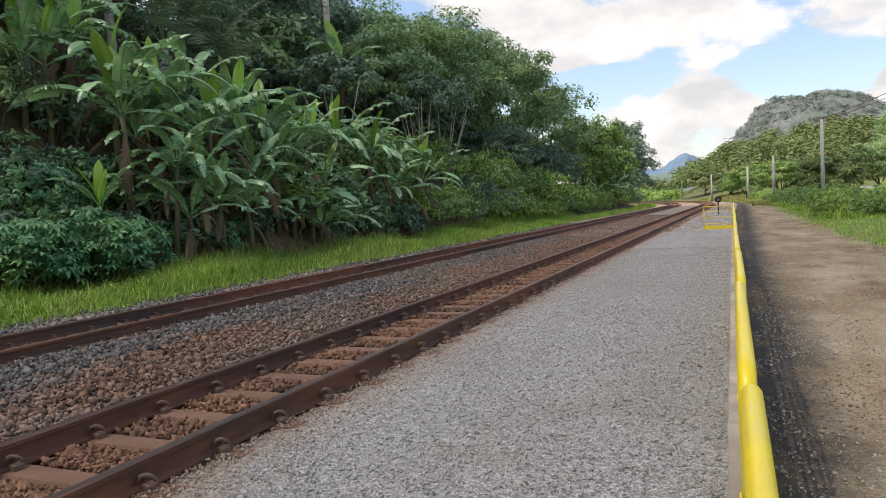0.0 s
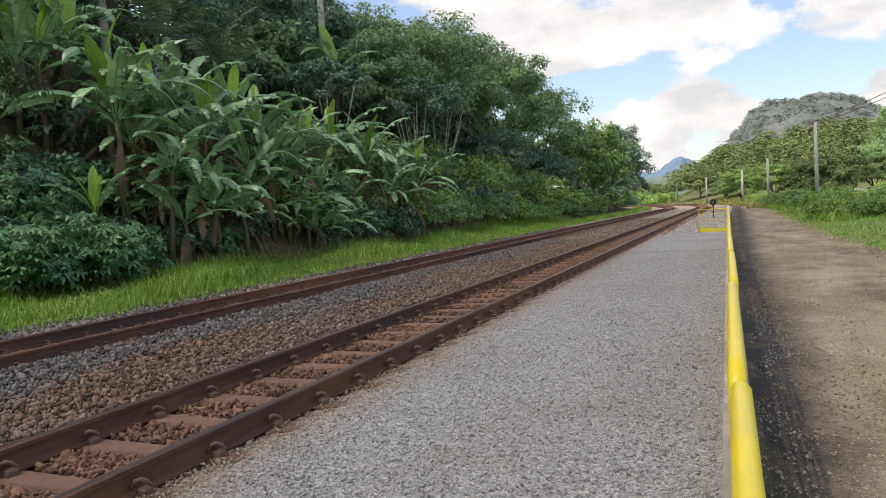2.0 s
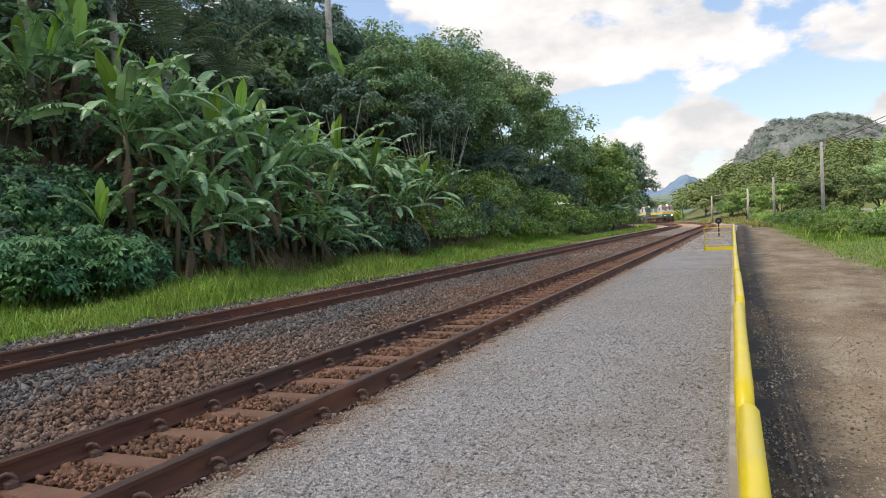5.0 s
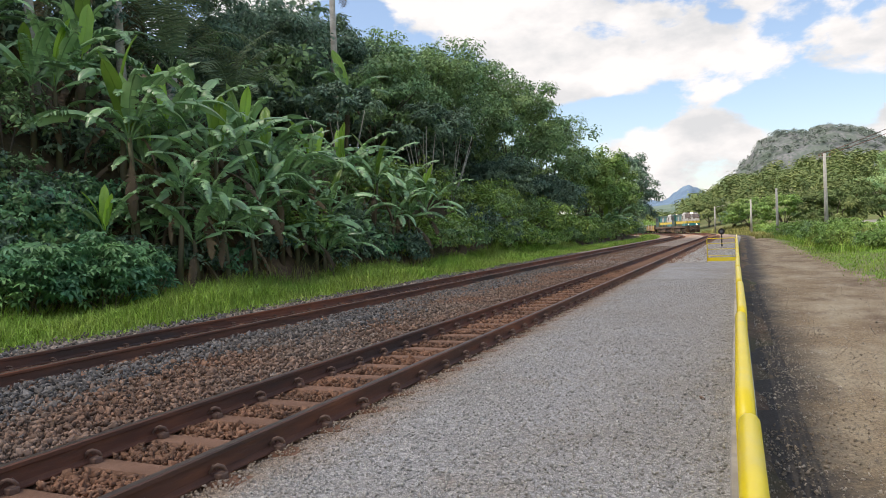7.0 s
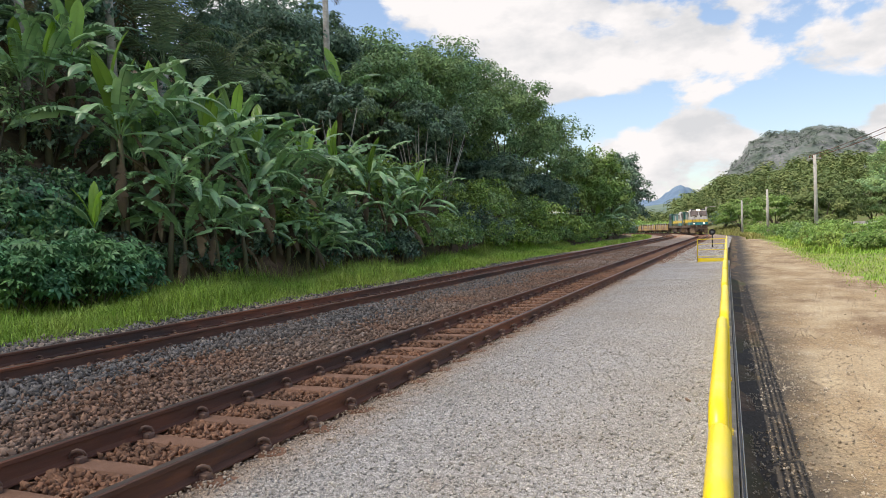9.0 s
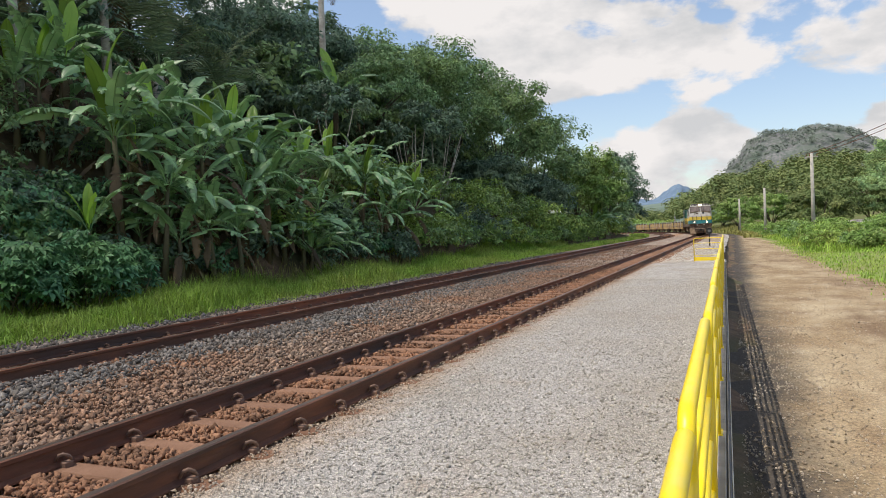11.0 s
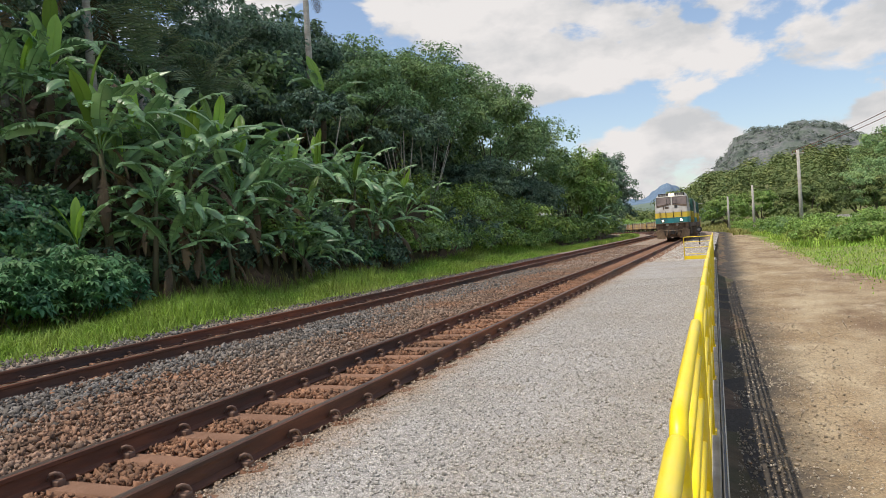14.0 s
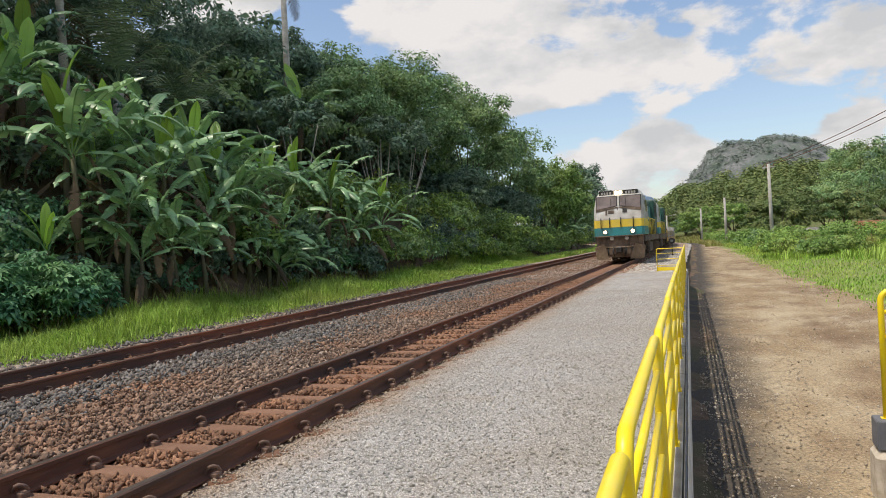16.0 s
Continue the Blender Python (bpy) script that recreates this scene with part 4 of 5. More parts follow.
def open_side():
    rng = np.random.default_rng(33)
    n = 26000
    y = 14 + 50 * rng.random(n) ** 1.2
    x = ROAD_EDGE(y) - .25 + 13 * rng.random(n) ** 1.3 + .4 * rng.normal(size=n)
    blades("verge_grass", on_land(x, y), .11, rng, M_GRASS, "short bright green grass on the road's verge", .018, .7)
    n = 22000
    y = 33 + 46 * rng.random(n)
    x = ROAD_EDGE(y) + .5 + 13 * rng.random(n) + 4.5 * (1 - ease(36, 48, y))
    blades("tall_grass", on_land(x, y), .42 + .3 * np.sin(x * 1.1 + 2 * np.sin(y * .5)), rng, M_GRASS, "tall uneven grass behind the verge", .016, 1.2)
    n = 7000
    y = 80 + 70 * rng.random(n)
    x = 4.2 + 10 * rng.random(n) + bend(y)
    blades("far_verge_grass", on_land(x, y), .6, rng, M_DRYGRASS, "pale yellow-green grass by the far road", .05, .6)


grass_bank()
open_side()

# bananas along the foot of the bank
BANANAS = ((-10.5, 13.5, 2.9, .95, 10, 0), (-10.3, 15.2, 1.8, .85, 9, 1), (-10.4, 14.1, 1.5, .85, 9, 0), (-10.3, 16.4, 1.5, .9, 9, 0), (-10.4, 19.7, 1.4, .85, 9, 0),
           (-10.5, 27.3, 2.2, .95, 10, 0), (-10.2, 19.8, .8, .7, 7, 0), (-11.3, 13.0, 3.3, 1.15, 12, 3), (-11.2, 16.0, 3.1, 1.1, 11, 3), (-11.6, 18.1, 3.2, 1.05, 11, 2),
           (-10.9, 18.5, 2.7, 1.0, 11, 0), (-11.6, 23.9, 3.0, 1.1, 12, 3), (-11.2, 25.0, 3.0, 1.05, 11, 1), (-11.0, 27.1, 2.7, 1.0, 11, 0), (-10.9, 29.4, 2.2, 1.1, 12, 2),
           (-10.8, 19.2, 2.0, .95, 10, 0), (-10.9, 14.7, 2.1, .95, 10, 0), (-11.6, 13.8, 2.4, 1.05, 11, 1), (-12.2, 15.2, 2.5, 1.1, 11, 1), (-12.0, 22.1, 2.6, 1.0, 11, 2),
           (-10.9, 11.7, 1.2, .65, 5, 3), (-12.2, 13.4, 3.2, 1.1, 11, 2), (-13.0, 16.9, 2.3, 1.0, 10, 1), (-11.8, 19.2, 2.7, 1.05, 11, 1), (-10.8, 17.2, 2.3, 1.0, 11, 1),
           (-10.9, 21.6, 2.0, .95, 10, 1), (-11.4, 20.6, 2.5, 1.0, 10, 0), (-10.6, 23.2, 1.6, .85, 9, 0), (-10.7, 25.6, 1.8, .85, 9, 0), (-11.9, 26.4, 2.7, .95, 10, 1))
for i, (x, y, stem, s, n, fresh) in enumerate(BANANAS):
    banana(x, y, stem, s, 40 + i, n + 1, fresh, 3 if stem > 1.4 else 1)
rb = random.Random(12)
for i in range(14):
    y = 12.9 + i * .75 + rb.uniform(-.3, .3)
    banana(-10.3 - rb.uniform(0, 1.5), y, rb.uniform(.5, 1.5), rb.uniform(.65, .9), 120 + i, rb.randint(7, 9), 0, rb.choice((2, 3, 4)), "lower banana plant with drooping torn leaves")
for i, (x, y, stem, s) in enumerate(((-13.5, 12.6, 2.4, 1.0), (-13.8, 12.1, 2.0, .95), (-14.5, 14.4, 2.4, 1.1), (-14.5, 28.5, 4.0, 1.15), (-14.0, 13.3, 2.7, 1.0), (-14.9, 11.8, 2.6, 1.0))):
    banana(x, y, stem, s, 80 + i, 10, 1, 3, "banana plant higher up the bank with hanging dry leaves")
banana(-10.8, 82, 2.0, 1.5, 95, 12, 1, 1, "large banana clump near the far grass")
banana(-11.4, 79, 1.6, 1.4, 96, 12, 1, 1, "large banana clump near the far grass")


def palmate_bush(x, y, h, r, seed, count=330):
    """A bush of broad star-shaped leaves on upright stems."""
    rng = np.random.default_rng(seed)
    z = float(land(x, y))
    t = thing("broadleaf_bush", "bushy plant with broad star-shaped green leaves", "bush", pose(x, y, z), "broadleaf bushes")
    th = rng.uniform(0, 2 * math.pi, count)
    rr = r * np.sqrt(rng.random(count))
    zz = h * (.25 + .75 * rng.random(count) ** .6) * (1 - .45 * (rr / r) ** 2)
    bm_v, bm_f = [], []
    for a, q, zc in zip(th, rr, zz):
        c = np.array([q * math.cos(a), q * math.sin(a), zc])
        R = np.array((Matrix.Rotation(rng.uniform(0, 6.3), 3, "Z") @ Matrix.Rotation(rng.normal(0, .28), 3, "X") @ Matrix.Rotation(rng.normal(0, .28) + .25, 3, "Y")))
        s = rng.uniform(.20, .32)
        for k in range(7):
            b = radians(-132 + 44 * k)
            l = s * (1 - .12 * abs(k - 3))
            d, w = np.array([math.cos(b), math.sin(b), 0]), np.array([-math.sin(b), math.cos(b), 0])
            loc = [np.zeros(3), d * l * .6 + w * l * .17 + [0, 0, .02], d * l - [0, 0, .05], d * l * .6 - w * l * .17 + [0, 0, .02]]
            i = len(bm_v)
            bm_v += [c + R @ p for p in loc]
            bm_f.append((i, i + 1, i + 2, i + 3))
    part("foliage", mesh_np("foliage", np.array(bm_v), np.array(bm_f), M_CASTOR), None, t)
    for k in range(12):
        i = rng.integers(count)
        part("stem", tube(bmesh.new(), [(rng.normal(0, .2), rng.normal(0, .2), -.2), (rr[i] * math.cos(th[i]), rr[i] * math.sin(th[i]), zz[i])], .022, 5, .008), M_STEM, t)


palmate_bush(-9.9, 10.6, 1.9, 1.1, 1, 420)
palmate_bush(-10.1, 9.2, 1.6, 1.0, 2, 330)
palmate_bush(-10.2, 11.9, 1.5, .8, 3, 200)

# undergrowth
rs = random.Random(5)
for i in range(16):
    y = 19.5 + i * 1.75
    shrub(-10.6 - rs.uniform(0, .8), y, rs.uniform(1.2, 2.2), rs.uniform(1.1, 1.6), rs.choice((M_LEAF, M_LEAF_DARK, M_LEAF_BUSH)), 200 + i, 2600, .15)
for i in range(16):
    y = 24 + i * 2.1
    shrub(-12.0 - rs.uniform(0, 1.2), y, rs.uniform(2.0, 3.0), rs.uniform(1.5, 2.1), M_LEAF_BUSH if i % 3 else M_LEAF, 230 + i, 2500, .18, "leafy bright green shrub on the bank")
for i in range(12):
    y = 4.5 + i * 1.7
    shrub(-13.0 - rs.uniform(0, 1.8), y, rs.uniform(1.0, 1.9), rs.uniform(1.0, 1.5), rs.choice((M_LEAF_DARK, M_LEAF_DARK, M_LEAF)), 260 + i, 2200, .15, "dark low shrub on the shaded slope")
for i in range(12):
    y = 5 + i * 2.2
    shrub(-17.5 - rs.uniform(0, 2), y, rs.uniform(2.8, 4.2), rs.uniform(1.8, 2.4), M_LEAF_DARK, 280 + i, 2000, .24, "tall dark shrub on top of the bank")
for i in range(12):
    y = 56 + i * 5.2
    shrub(-11.2 - rs.uniform(0, 1.2) + float(bend(y)), y, rs.uniform(1.8, 3.0), rs.uniform(2.0, 2.8), rs.choice((M_LEAF_LIGHT, M_LEAF_BUSH, M_LEAF)) if y < 98 else M_LEAF_DARK, 300 + i, 1700, .3, "light green shrub beside the far grass")

for i in range(22):
    y = 29 + i * 2.3
    shrub(-10.7 - rs.uniform(0, .5), y, rs.uniform(.9, 1.6), rs.uniform(1.1, 1.6), rs.choice((M_LEAF_BUSH, M_LEAF_BUSH, M_LEAF_LIGHT, M_LEAF)), 360 + i, 1800, .15, "low bright green shrub along the grass")

for i in range(16):
    shrub(-11.1 - rs.uniform(0, 2.0), 7.6 + i * .34, rs.uniform(.5, .9), rs.uniform(.5, .8), rs.choice((M_LEAF_DARK, M_LEAF, M_CASTOR)), 700 + i, 1100, .12, "low weedy shrub on the shaded slope")
for i in range(18):
    shrub(-10.5 - rs.uniform(0, 1.0), 12.6 + i * .95, rs.uniform(.6, 1.2), rs.uniform(.6, .9), rs.choice((M_LEAF_DARK, M_CASTOR, M_LEAF)), 720 + i, 1000, .14, "low weedy shrub between the banana stems")

# trees on and behind the bank
for i, (x, y, top, r, mat, n, size, low) in enumerate((
        (-16, 35, 11.4, 3.8, M_LEAF, 11000, .26, .22), (-17, 42, 14.2, 4.6, M_LEAF, 15000, .28, .22), (-17, 50, 15.8, 5.0, M_LEAF, 16000, .30, .2), (-15.6, 59, 14.9, 4.8, M_LEAF, 15000, .30, .15),
        (-15, 69, 13.7, 4.4, M_LEAF, 12000, .34, .12), (-13.8, 50, 7.2, 3.2, M_LEAF_DARK, 8000, .26, .1), (-13.4, 62, 6.6, 3.2, M_LEAF_DARK, 7000, .28, .1),
        (-13.6, 80, 9.6, 4.2, M_LEAF_LIGHT, 9500, .38, .12), (-14.2, 91, 11.4, 4.6, M_LEAF_LIGHT, 9500, .42, .12), (-13.4, 99, 8.4, 3.6, M_LEAF, 6500, .42, .1),
        (-13.9, 113, 12.6, 4.7, M_LEAF_DARK, 13000, .46, .08), (-20, 124, 10, 5, M_LEAF_DARK, 6000, .6, .1),
        (-19.5, 29, 13.6, 3.8, M_LEAF_DARK, 10000, .26, .3), (-20.5, 35, 14.6, 4.2, M_LEAF_DARK, 10000, .28, .3), (-21, 43, 15.8, 3.6, M_LEAF, 6000, .30, .4), (-19.8, 22, 14.8, 4.0, M_LEAF_DARK, 10000, .25, .25),
        (-19.5, 16, 14.0, 4.2, M_LEAF_DARK, 10000, .24, .25), (-19, 9, 14.5, 4.4, M_LEAF_DARK, 9000, .24, .25), (-22, 52, 16.2, 3.6, M_LEAF, 5000, .3, .45), (-18.6, 26.5, 9.4, 2.8, M_LEAF_DARK, 7000, .22, .15), (-18.4, 32, 9.4, 3.0, M_LEAF_DARK, 7000, .22, .12))):
    dark = {M_LEAF: "tall leafy tree with a mid-green rounded crown", M_LEAF_DARK: "dense tree with a dark green crown", M_LEAF_LIGHT: "tree with a light yellow-green crown"}[mat]
    tree(x, y, top, r, mat, 400 + i, int(n * 1.4), size * .92, 150, dark, low * .6)

for i in range(16):
    y = 27 + i * 3.4
    shrub(-17.5 - rs.uniform(0, 4), y, rs.uniform(4.5, 6.5), rs.uniform(2.4, 3.2), rs.choice((M_LEAF_DARK, M_LEAF_DARK, M_LEAF)), 330 + i, 3600, .32, "tall dark thicket between the trees")

for i in range(10):
    shrub(-20.5 - rs.uniform(0, 2.5), 34 + i * 3.0, rs.uniform(5, 6.5), rs.uniform(2.4, 3.0), M_LEAF_DARK, 760 + i, 4000, .34, "tall dark thicket between the trees")
for i in range(14):
    shrub(-11.0 - rs.uniform(0, 1.5), 9.3 + i * .25, rs.uniform(.8, 1.2), rs.uniform(.6, .9), rs.choice((M_LEAF_DARK, M_LEAF, M_CASTOR)), 780 + i, 1300, .13, "low weedy shrub on the shaded slope")
for i in range(15):
    y = 38 + i * 5.2
    shrub(-25 - rs.uniform(0, 3) + float(bend(y)), y, rs.uniform(7, 9), rs.uniform(3.6, 4.6), M_LEAF_DARK, 740 + i, 3000, .5, "tall dark thicket behind the trees")

palm(-15.2, 21.6, 1.6, 1.15, 1, 17, "feather palm with dark upright fronds", .2)
palm(-15.6, 18.6, 2.4, 1.15, 2, 16, "feather palm with dark upright fronds", .2)
palm(-16.2, 17.2, 5.2, 1.1, 3, 14, "tall feather palm with drooping fronds", .15)
palm(-15.6, 13.6, 5.6, 1.05, 4, 14, "tall feather palm with drooping fronds", .13)
palm(-16.0, 30.4, 9.8, .75, 5, 9, "slender palm with a tall pale bare trunk", .17, None, 1)


def stem_clump(x, y, h, seed):
    """Several thin pale stems leaning apart, with a light tuft."""
    rng = random.Random(seed)
    t = thing("slender_tree", "slender tree with several thin pale stems", "tree", pose(x, y, float(land(x, y))), "trees on the bank")
    ends = []
    for k in range(6):
        e = Vector((rng.uniform(-1.3, 1.3), rng.uniform(-1.3, 1.3), h * rng.uniform(.8, 1.05)))
        part("stem", tube(bmesh.new(), [(rng.uniform(-.2, .2), rng.uniform(-.2, .2), -.3), e * .5 - Vector((0, 0, .05 * h)), e], .06, 6, .02), M_BARK_PALE, t)
    me, _ = crown("crown", (0, 0, h * 1.02), (2.0, 2.0, 1.3), 3500, .22, M_LEAF_DARK, seed, 40)
    part("crown", me, None, t)


stem_clump(-12.6, 33.5, 4.6, 1)
stem_clump(-13.0, 37.5, 4.8, 2)
stem_clump(-13.6, 27.0, 3.8, 3)


# ---- open side: woods, bushes, poles, houses ----
def woods():
    """Far woods on the hill as one mass of crowns."""
    rng = np.random.default_rng(77)
    vs = []
    n = 0
    while n < 900:
        y = rng.uniform(125, 400)
        x = rng.uniform(-95, 150)
        if (y - 140) * .8 + x * .9 < 4 or x / y < -.058:
            continue
        n += 1
        r = rng.uniform(2.2, 4.6)
        h = rng.uniform(5, 11)
        c = np.array([x, y, float(land(x, y)) + h * .5])
        m, lumps = (330, 9) if y < 215 else (110, 6)
        e = rng.normal(size=(lumps, 3))
        e /= np.linalg.norm(e, axis=1, keepdims=True)
        e[:, 2] = np.abs(e[:, 2])
        k = rng.integers(0, lumps, m)
        d = rng.normal(size=(m, 3))
        d /= np.linalg.norm(d, axis=1, keepdims=True)
        d[:, 2] = np.abs(d[:, 2]) * 1.0 - .2 * (rng.random(m) < .3)
        p = e[k] * .62 + d * rng.uniform(.3, .5, (lumps, 1))[k]
        vs.append(leaf_cloud(c + p * np.array([r, r, h * .5]), d * .8 + e[k] * .3, 0.54 if y < 215 else .95, rng, 1.5, .0, .18))
    for k in range(110):
        y = rng.uniform(228, 330)
        x = y * rng.uniform(-.21, -.05)
        r, h = rng.uniform(2.5, 4.2), rng.uniform(5, 8.5)
        d = rng.normal(size=(240, 3))
        d /= np.linalg.norm(d, axis=1, keepdims=True)
        d[:, 2] = np.abs(d[:, 2]) - .2 * (rng.random(240) < .3)
        lump = 1 + .25 * np.sin(d[:, 0] * 6 + k) * np.sin(d[:, 1] * 5 + 2 * k)
        vs.append(leaf_cloud(np.array([x, y, float(land(x, y)) + h * .5]) + d * np.array([r, r, h * .5]) * lump[:, None], d, .7, rng, 1.5, 0, .18))
    v = np.concatenate(vs)
    tagged(new("hill_woods", mesh_np("hill_woods", v, np.arange(len(v)).reshape(-1, 4), M_FOREST)), "dense green woods covering the far hillside", "woods", kind="stuff")


woods()
mountain_trees(*DOME, 5200)
rs = random.Random(8)
for i in range(9):
    y = 185 + i * 7
    s = shrub(-.062 * y - 1.5 - i * 1.9, y, rs.uniform(2.4, 4.2), rs.uniform(2.5, 4), rs.choice((M_LEAF_BUSH, M_LEAF_LIGHT)), 540 + i, 1400, .55, "low green bush beyond the curve")
    s["group"] = "bushes beyond the curve"
for i in range(16):
    y = 46 + i * 4.6
    x = float(ROAD_EDGE(y)) + rs.uniform(1.6, 4.2) + float(bend(y))
    s = shrub(x, y, rs.uniform(1.1, 1.9), rs.uniform(1.3, 2.0), rs.choice((M_LEAF_BUSH, M_LEAF_LIGHT, M_LEAF_LIGHT)), 500 + i, 2600, .17, "sunlit green bush by the dirt road")
    s["group"] = "bushes by the road"
for i in range(15):
    y = 46 + i * 2.2
    x = float(ROAD_EDGE(y)) + 1.4 + rs.uniform(0, 3.2)
    s = shrub(x, y, rs.uniform(.8, 1.7), rs.uniform(.9, 1.5), rs.choice((M_LEAF, M_LEAF_BUSH, M_LEAF_BUSH, M_LEAF_LIGHT)), 560 + i, 2200, .13, "leafy green weed bush on the verge")
    s["group"] = "bushes by the road"
for i, (x, y) in enumerate(((13.5, 58), (16.2, 62), (18.2, 68), (14.8, 70), (20.5, 66), (12.0, 66), (16.5, 76))):
    s = shrub(x, y, rs.uniform(1.2, 1.9), rs.uniform(1.4, 2.0), rs.choice((M_LEAF_LIGHT, M_LEAF_BUSH)), 580 + i, 2400, .17, "bright green bush before the houses")
    s["group"] = "bushes by the road"


def tuft(x, y, h, seed):
    """A fountain of dry grass blades."""
    rng = np.random.default_rng(seed)
    a, r = rng.uniform(0, 2 * math.pi, 420), .45 * np.sqrt(rng.random(420))
    ob = blades("grass_tuft", on_land(x + r * np.cos(a), y + r * np.sin(a)), h, rng, M_DRYGRASS, "pale straw-coloured grass tuft on the verge", .011, .9, "", "grass tuft")
    ob["group"] = "grass tufts"


for i, (x, y, h) in enumerate(((8.5, 50, 1.2), (9.2, 51.5, 1.1), (9.9, 48, .9), (11.0, 47.5, 1.0), (12.3, 46.5, .9), (13.2, 49, 1.1), (8.0, 57, .9), (14.6, 47, .9), (10.4, 53, 1.1), (12.8, 55, 1.0))):
    tuft(x, y, h, 800 + i)
for i, (x, y, top, r, mat) in enumerate(((11.5, 82, 4.6, 3.4, M_FOREST), (22, 104, 6.2, 4.5, M_FOREST), (14, 95, 6.0, 4.2, M_FOREST), (9, 118, 5.6, 4, M_LEAF_LIGHT), (20, 104, 7, 5, M_LEAF), (30, 118, 9, 5, M_LEAF), (4, 132, 5.5, 4, M_LEAF_LIGHT), (25, 110, 12.5, 5.2, M_LEAF), (31, 108, 14.5, 5.5, M_LEAF_DARK), (-4, 165, 7, 5, M_FOREST), (38, 100, 7.5, 5, M_LEAF_BUSH), (30, 70, 4.2, 3.6, M_LEAF_BUSH), (1.2, 146, 4.2, 2.6, M_LEAF_DARK))):
    tree(x, y, top, r, mat, 600 + i, 7000, .34, 80, "leafy tree on the open side of the road", .12, group="trees by the road")


def utility_pole(x, y, top, arm=True, lamp=False):
    z = float(land(x, y))
    t = thing("utility_pole", "street lamp on a slim concrete pole" if lamp else "slim pale concrete utility pole beside the road", "pole", pose(x, y, z), "poles along the road")
    h = top - z
    part("pole", tube(bmesh.new(), [(0, 0, -.4), (0, 0, h)], .17, 10, .11), M_POLE, t, smooth=True)
    if arm:
        part("crossarm", box(bmesh.new(), (-.45, -.05, h - .32), (.45, .05, h - .22), .01), M_POLE, t)
        for k in (-.38, -.15, .38):
            part("insulator", tube(bmesh.new(), [(k, 0, h - .22), (k, 0, h - .06)], .05, 8, .03), M_RAIL, t)
    if lamp:
        part("lamp_arm", tube(bmesh.new(), [(0, 0, h - .3), (.5, -.2, h - .05), (1.2, -.5, h)], .035, 6), M_POLE, t)
        bm = box(bmesh.new(), (1.1, -.68, h - .06), (1.75, -.46, h + .06), .03)
        part("lamp_head", bm, M_POLE, t)
    return t


for x, y, top, arm, lamp in ((9.13, 62.5, 6.75, True, False), (6.5, 84.7, 5.2, False, False), (4.1, 109, 4.9, False, False), (-1.8, 138, 4.9, False, True), (-9.5, 172, 6.0, False, False)):
    utility_pole(x, y, top, arm, lamp)
utility_pole(16, 30, 8.6)


def wire(a, b, sag):
    a, b = Vector(a), Vector(b)
    pts = [a.lerp(b, k / 12) - Vector((0, 0, sag * 4 * (k / 12) * (1 - k / 12))) for k in range(13)]
    ob = tagged(new("wire", finish("wire", tube(bmesh.new(), pts, .022, 5), M_RAIL)), "thin dark overhead wire between utility poles", "wire", "overhead wires")


wire((9.13 - .38, 62.5, 6.7), (16 - .38, 30, 8.5), .5)
wire((9.13 + .38, 62.5, 6.7), (16 + .38, 30, 8.5), .5)

M_TILE = material("orange clay roof", (.42, .17, .09), (.52, .24, .13), 6, .9, 0, .4, 30, (.30, .14, .09), 1)
M_WALL = material("stained white wall", (.60, .58, .54), (.72, .70, .66), 3, .9, 0, .2, 30, (.42, .39, .35), .8)
M_SHEET = material("grey fibre-cement roof", (.36, .35, .33), (.48, .46, .44), 4, .9, 0, .3, 20, (.26, .25, .23), .8)
M_DARK = material("dark interior", (.02, .02, .02), (.035, .033, .03), 5, .9)


def house(x, y, w, d, h, mat, label, turn=0, z=None):
    z = float(land(x, y)) if z is None else z
    t = thing("house", label, "house", pose(x, y, z, 0, 0, turn), "houses by the road")
    part("wall", box(bmesh.new(), (-w / 2, -d / 2, -1), (w / 2, d / 2, h)), M_WALL, t)
    bm = bmesh.new()
    for s in (-1, 1):
        v = [bm.verts.new(p) for p in ((-w / 2 - .4, s * (d / 2 + .4), h - .1), (w / 2 + .4, s * (d / 2 + .4), h - .1), (w / 2 + .4, 0, h + .6), (-w / 2 - .4, 0, h + .6))]
        bm.faces.new(v if s < 0 else v[::-1])
    bmesh.ops.solidify(bm, geom=bm.faces[:], thickness=.12)
    part("roof", bm, mat, t, "pitched roof")
    for k in (-.28, .25):
        f = part("window", box(bmesh.new(), (k * w - .5, -d / 2 - .03, h * .45), (k * w + .5, -d / 2 + .05, h * .8), .01), M_DARK, t, "dark window opening")


house(19, 88, 8, 5, .75, M_SHEET, "low house with a grey sheet roof behind bushes", 8)
house(24.5, 96, 5, 5, .9, M_TILE, "low house with an orange tiled roof", -5)
house(20.5, 78, 3.2, 4, .8, M_TILE, "small hut with an orange tiled roof", 10)
shed = thing("shed", "long low white wall beside the curve", "shed", pose(-19.0, 215, float(land(-19, 215)), 0, 0, 6))
part("wall", box(bmesh.new(), (-4.5, -2, -1), (4.5, 2, 1.7), .02), M_WALL, shed)
part("roof", box(bmesh.new(), (-4.9, -2.4, 1.7), (4.9, 2.4, 1.95), .03), M_WHITE_LINE, shed, "pale flat roof")


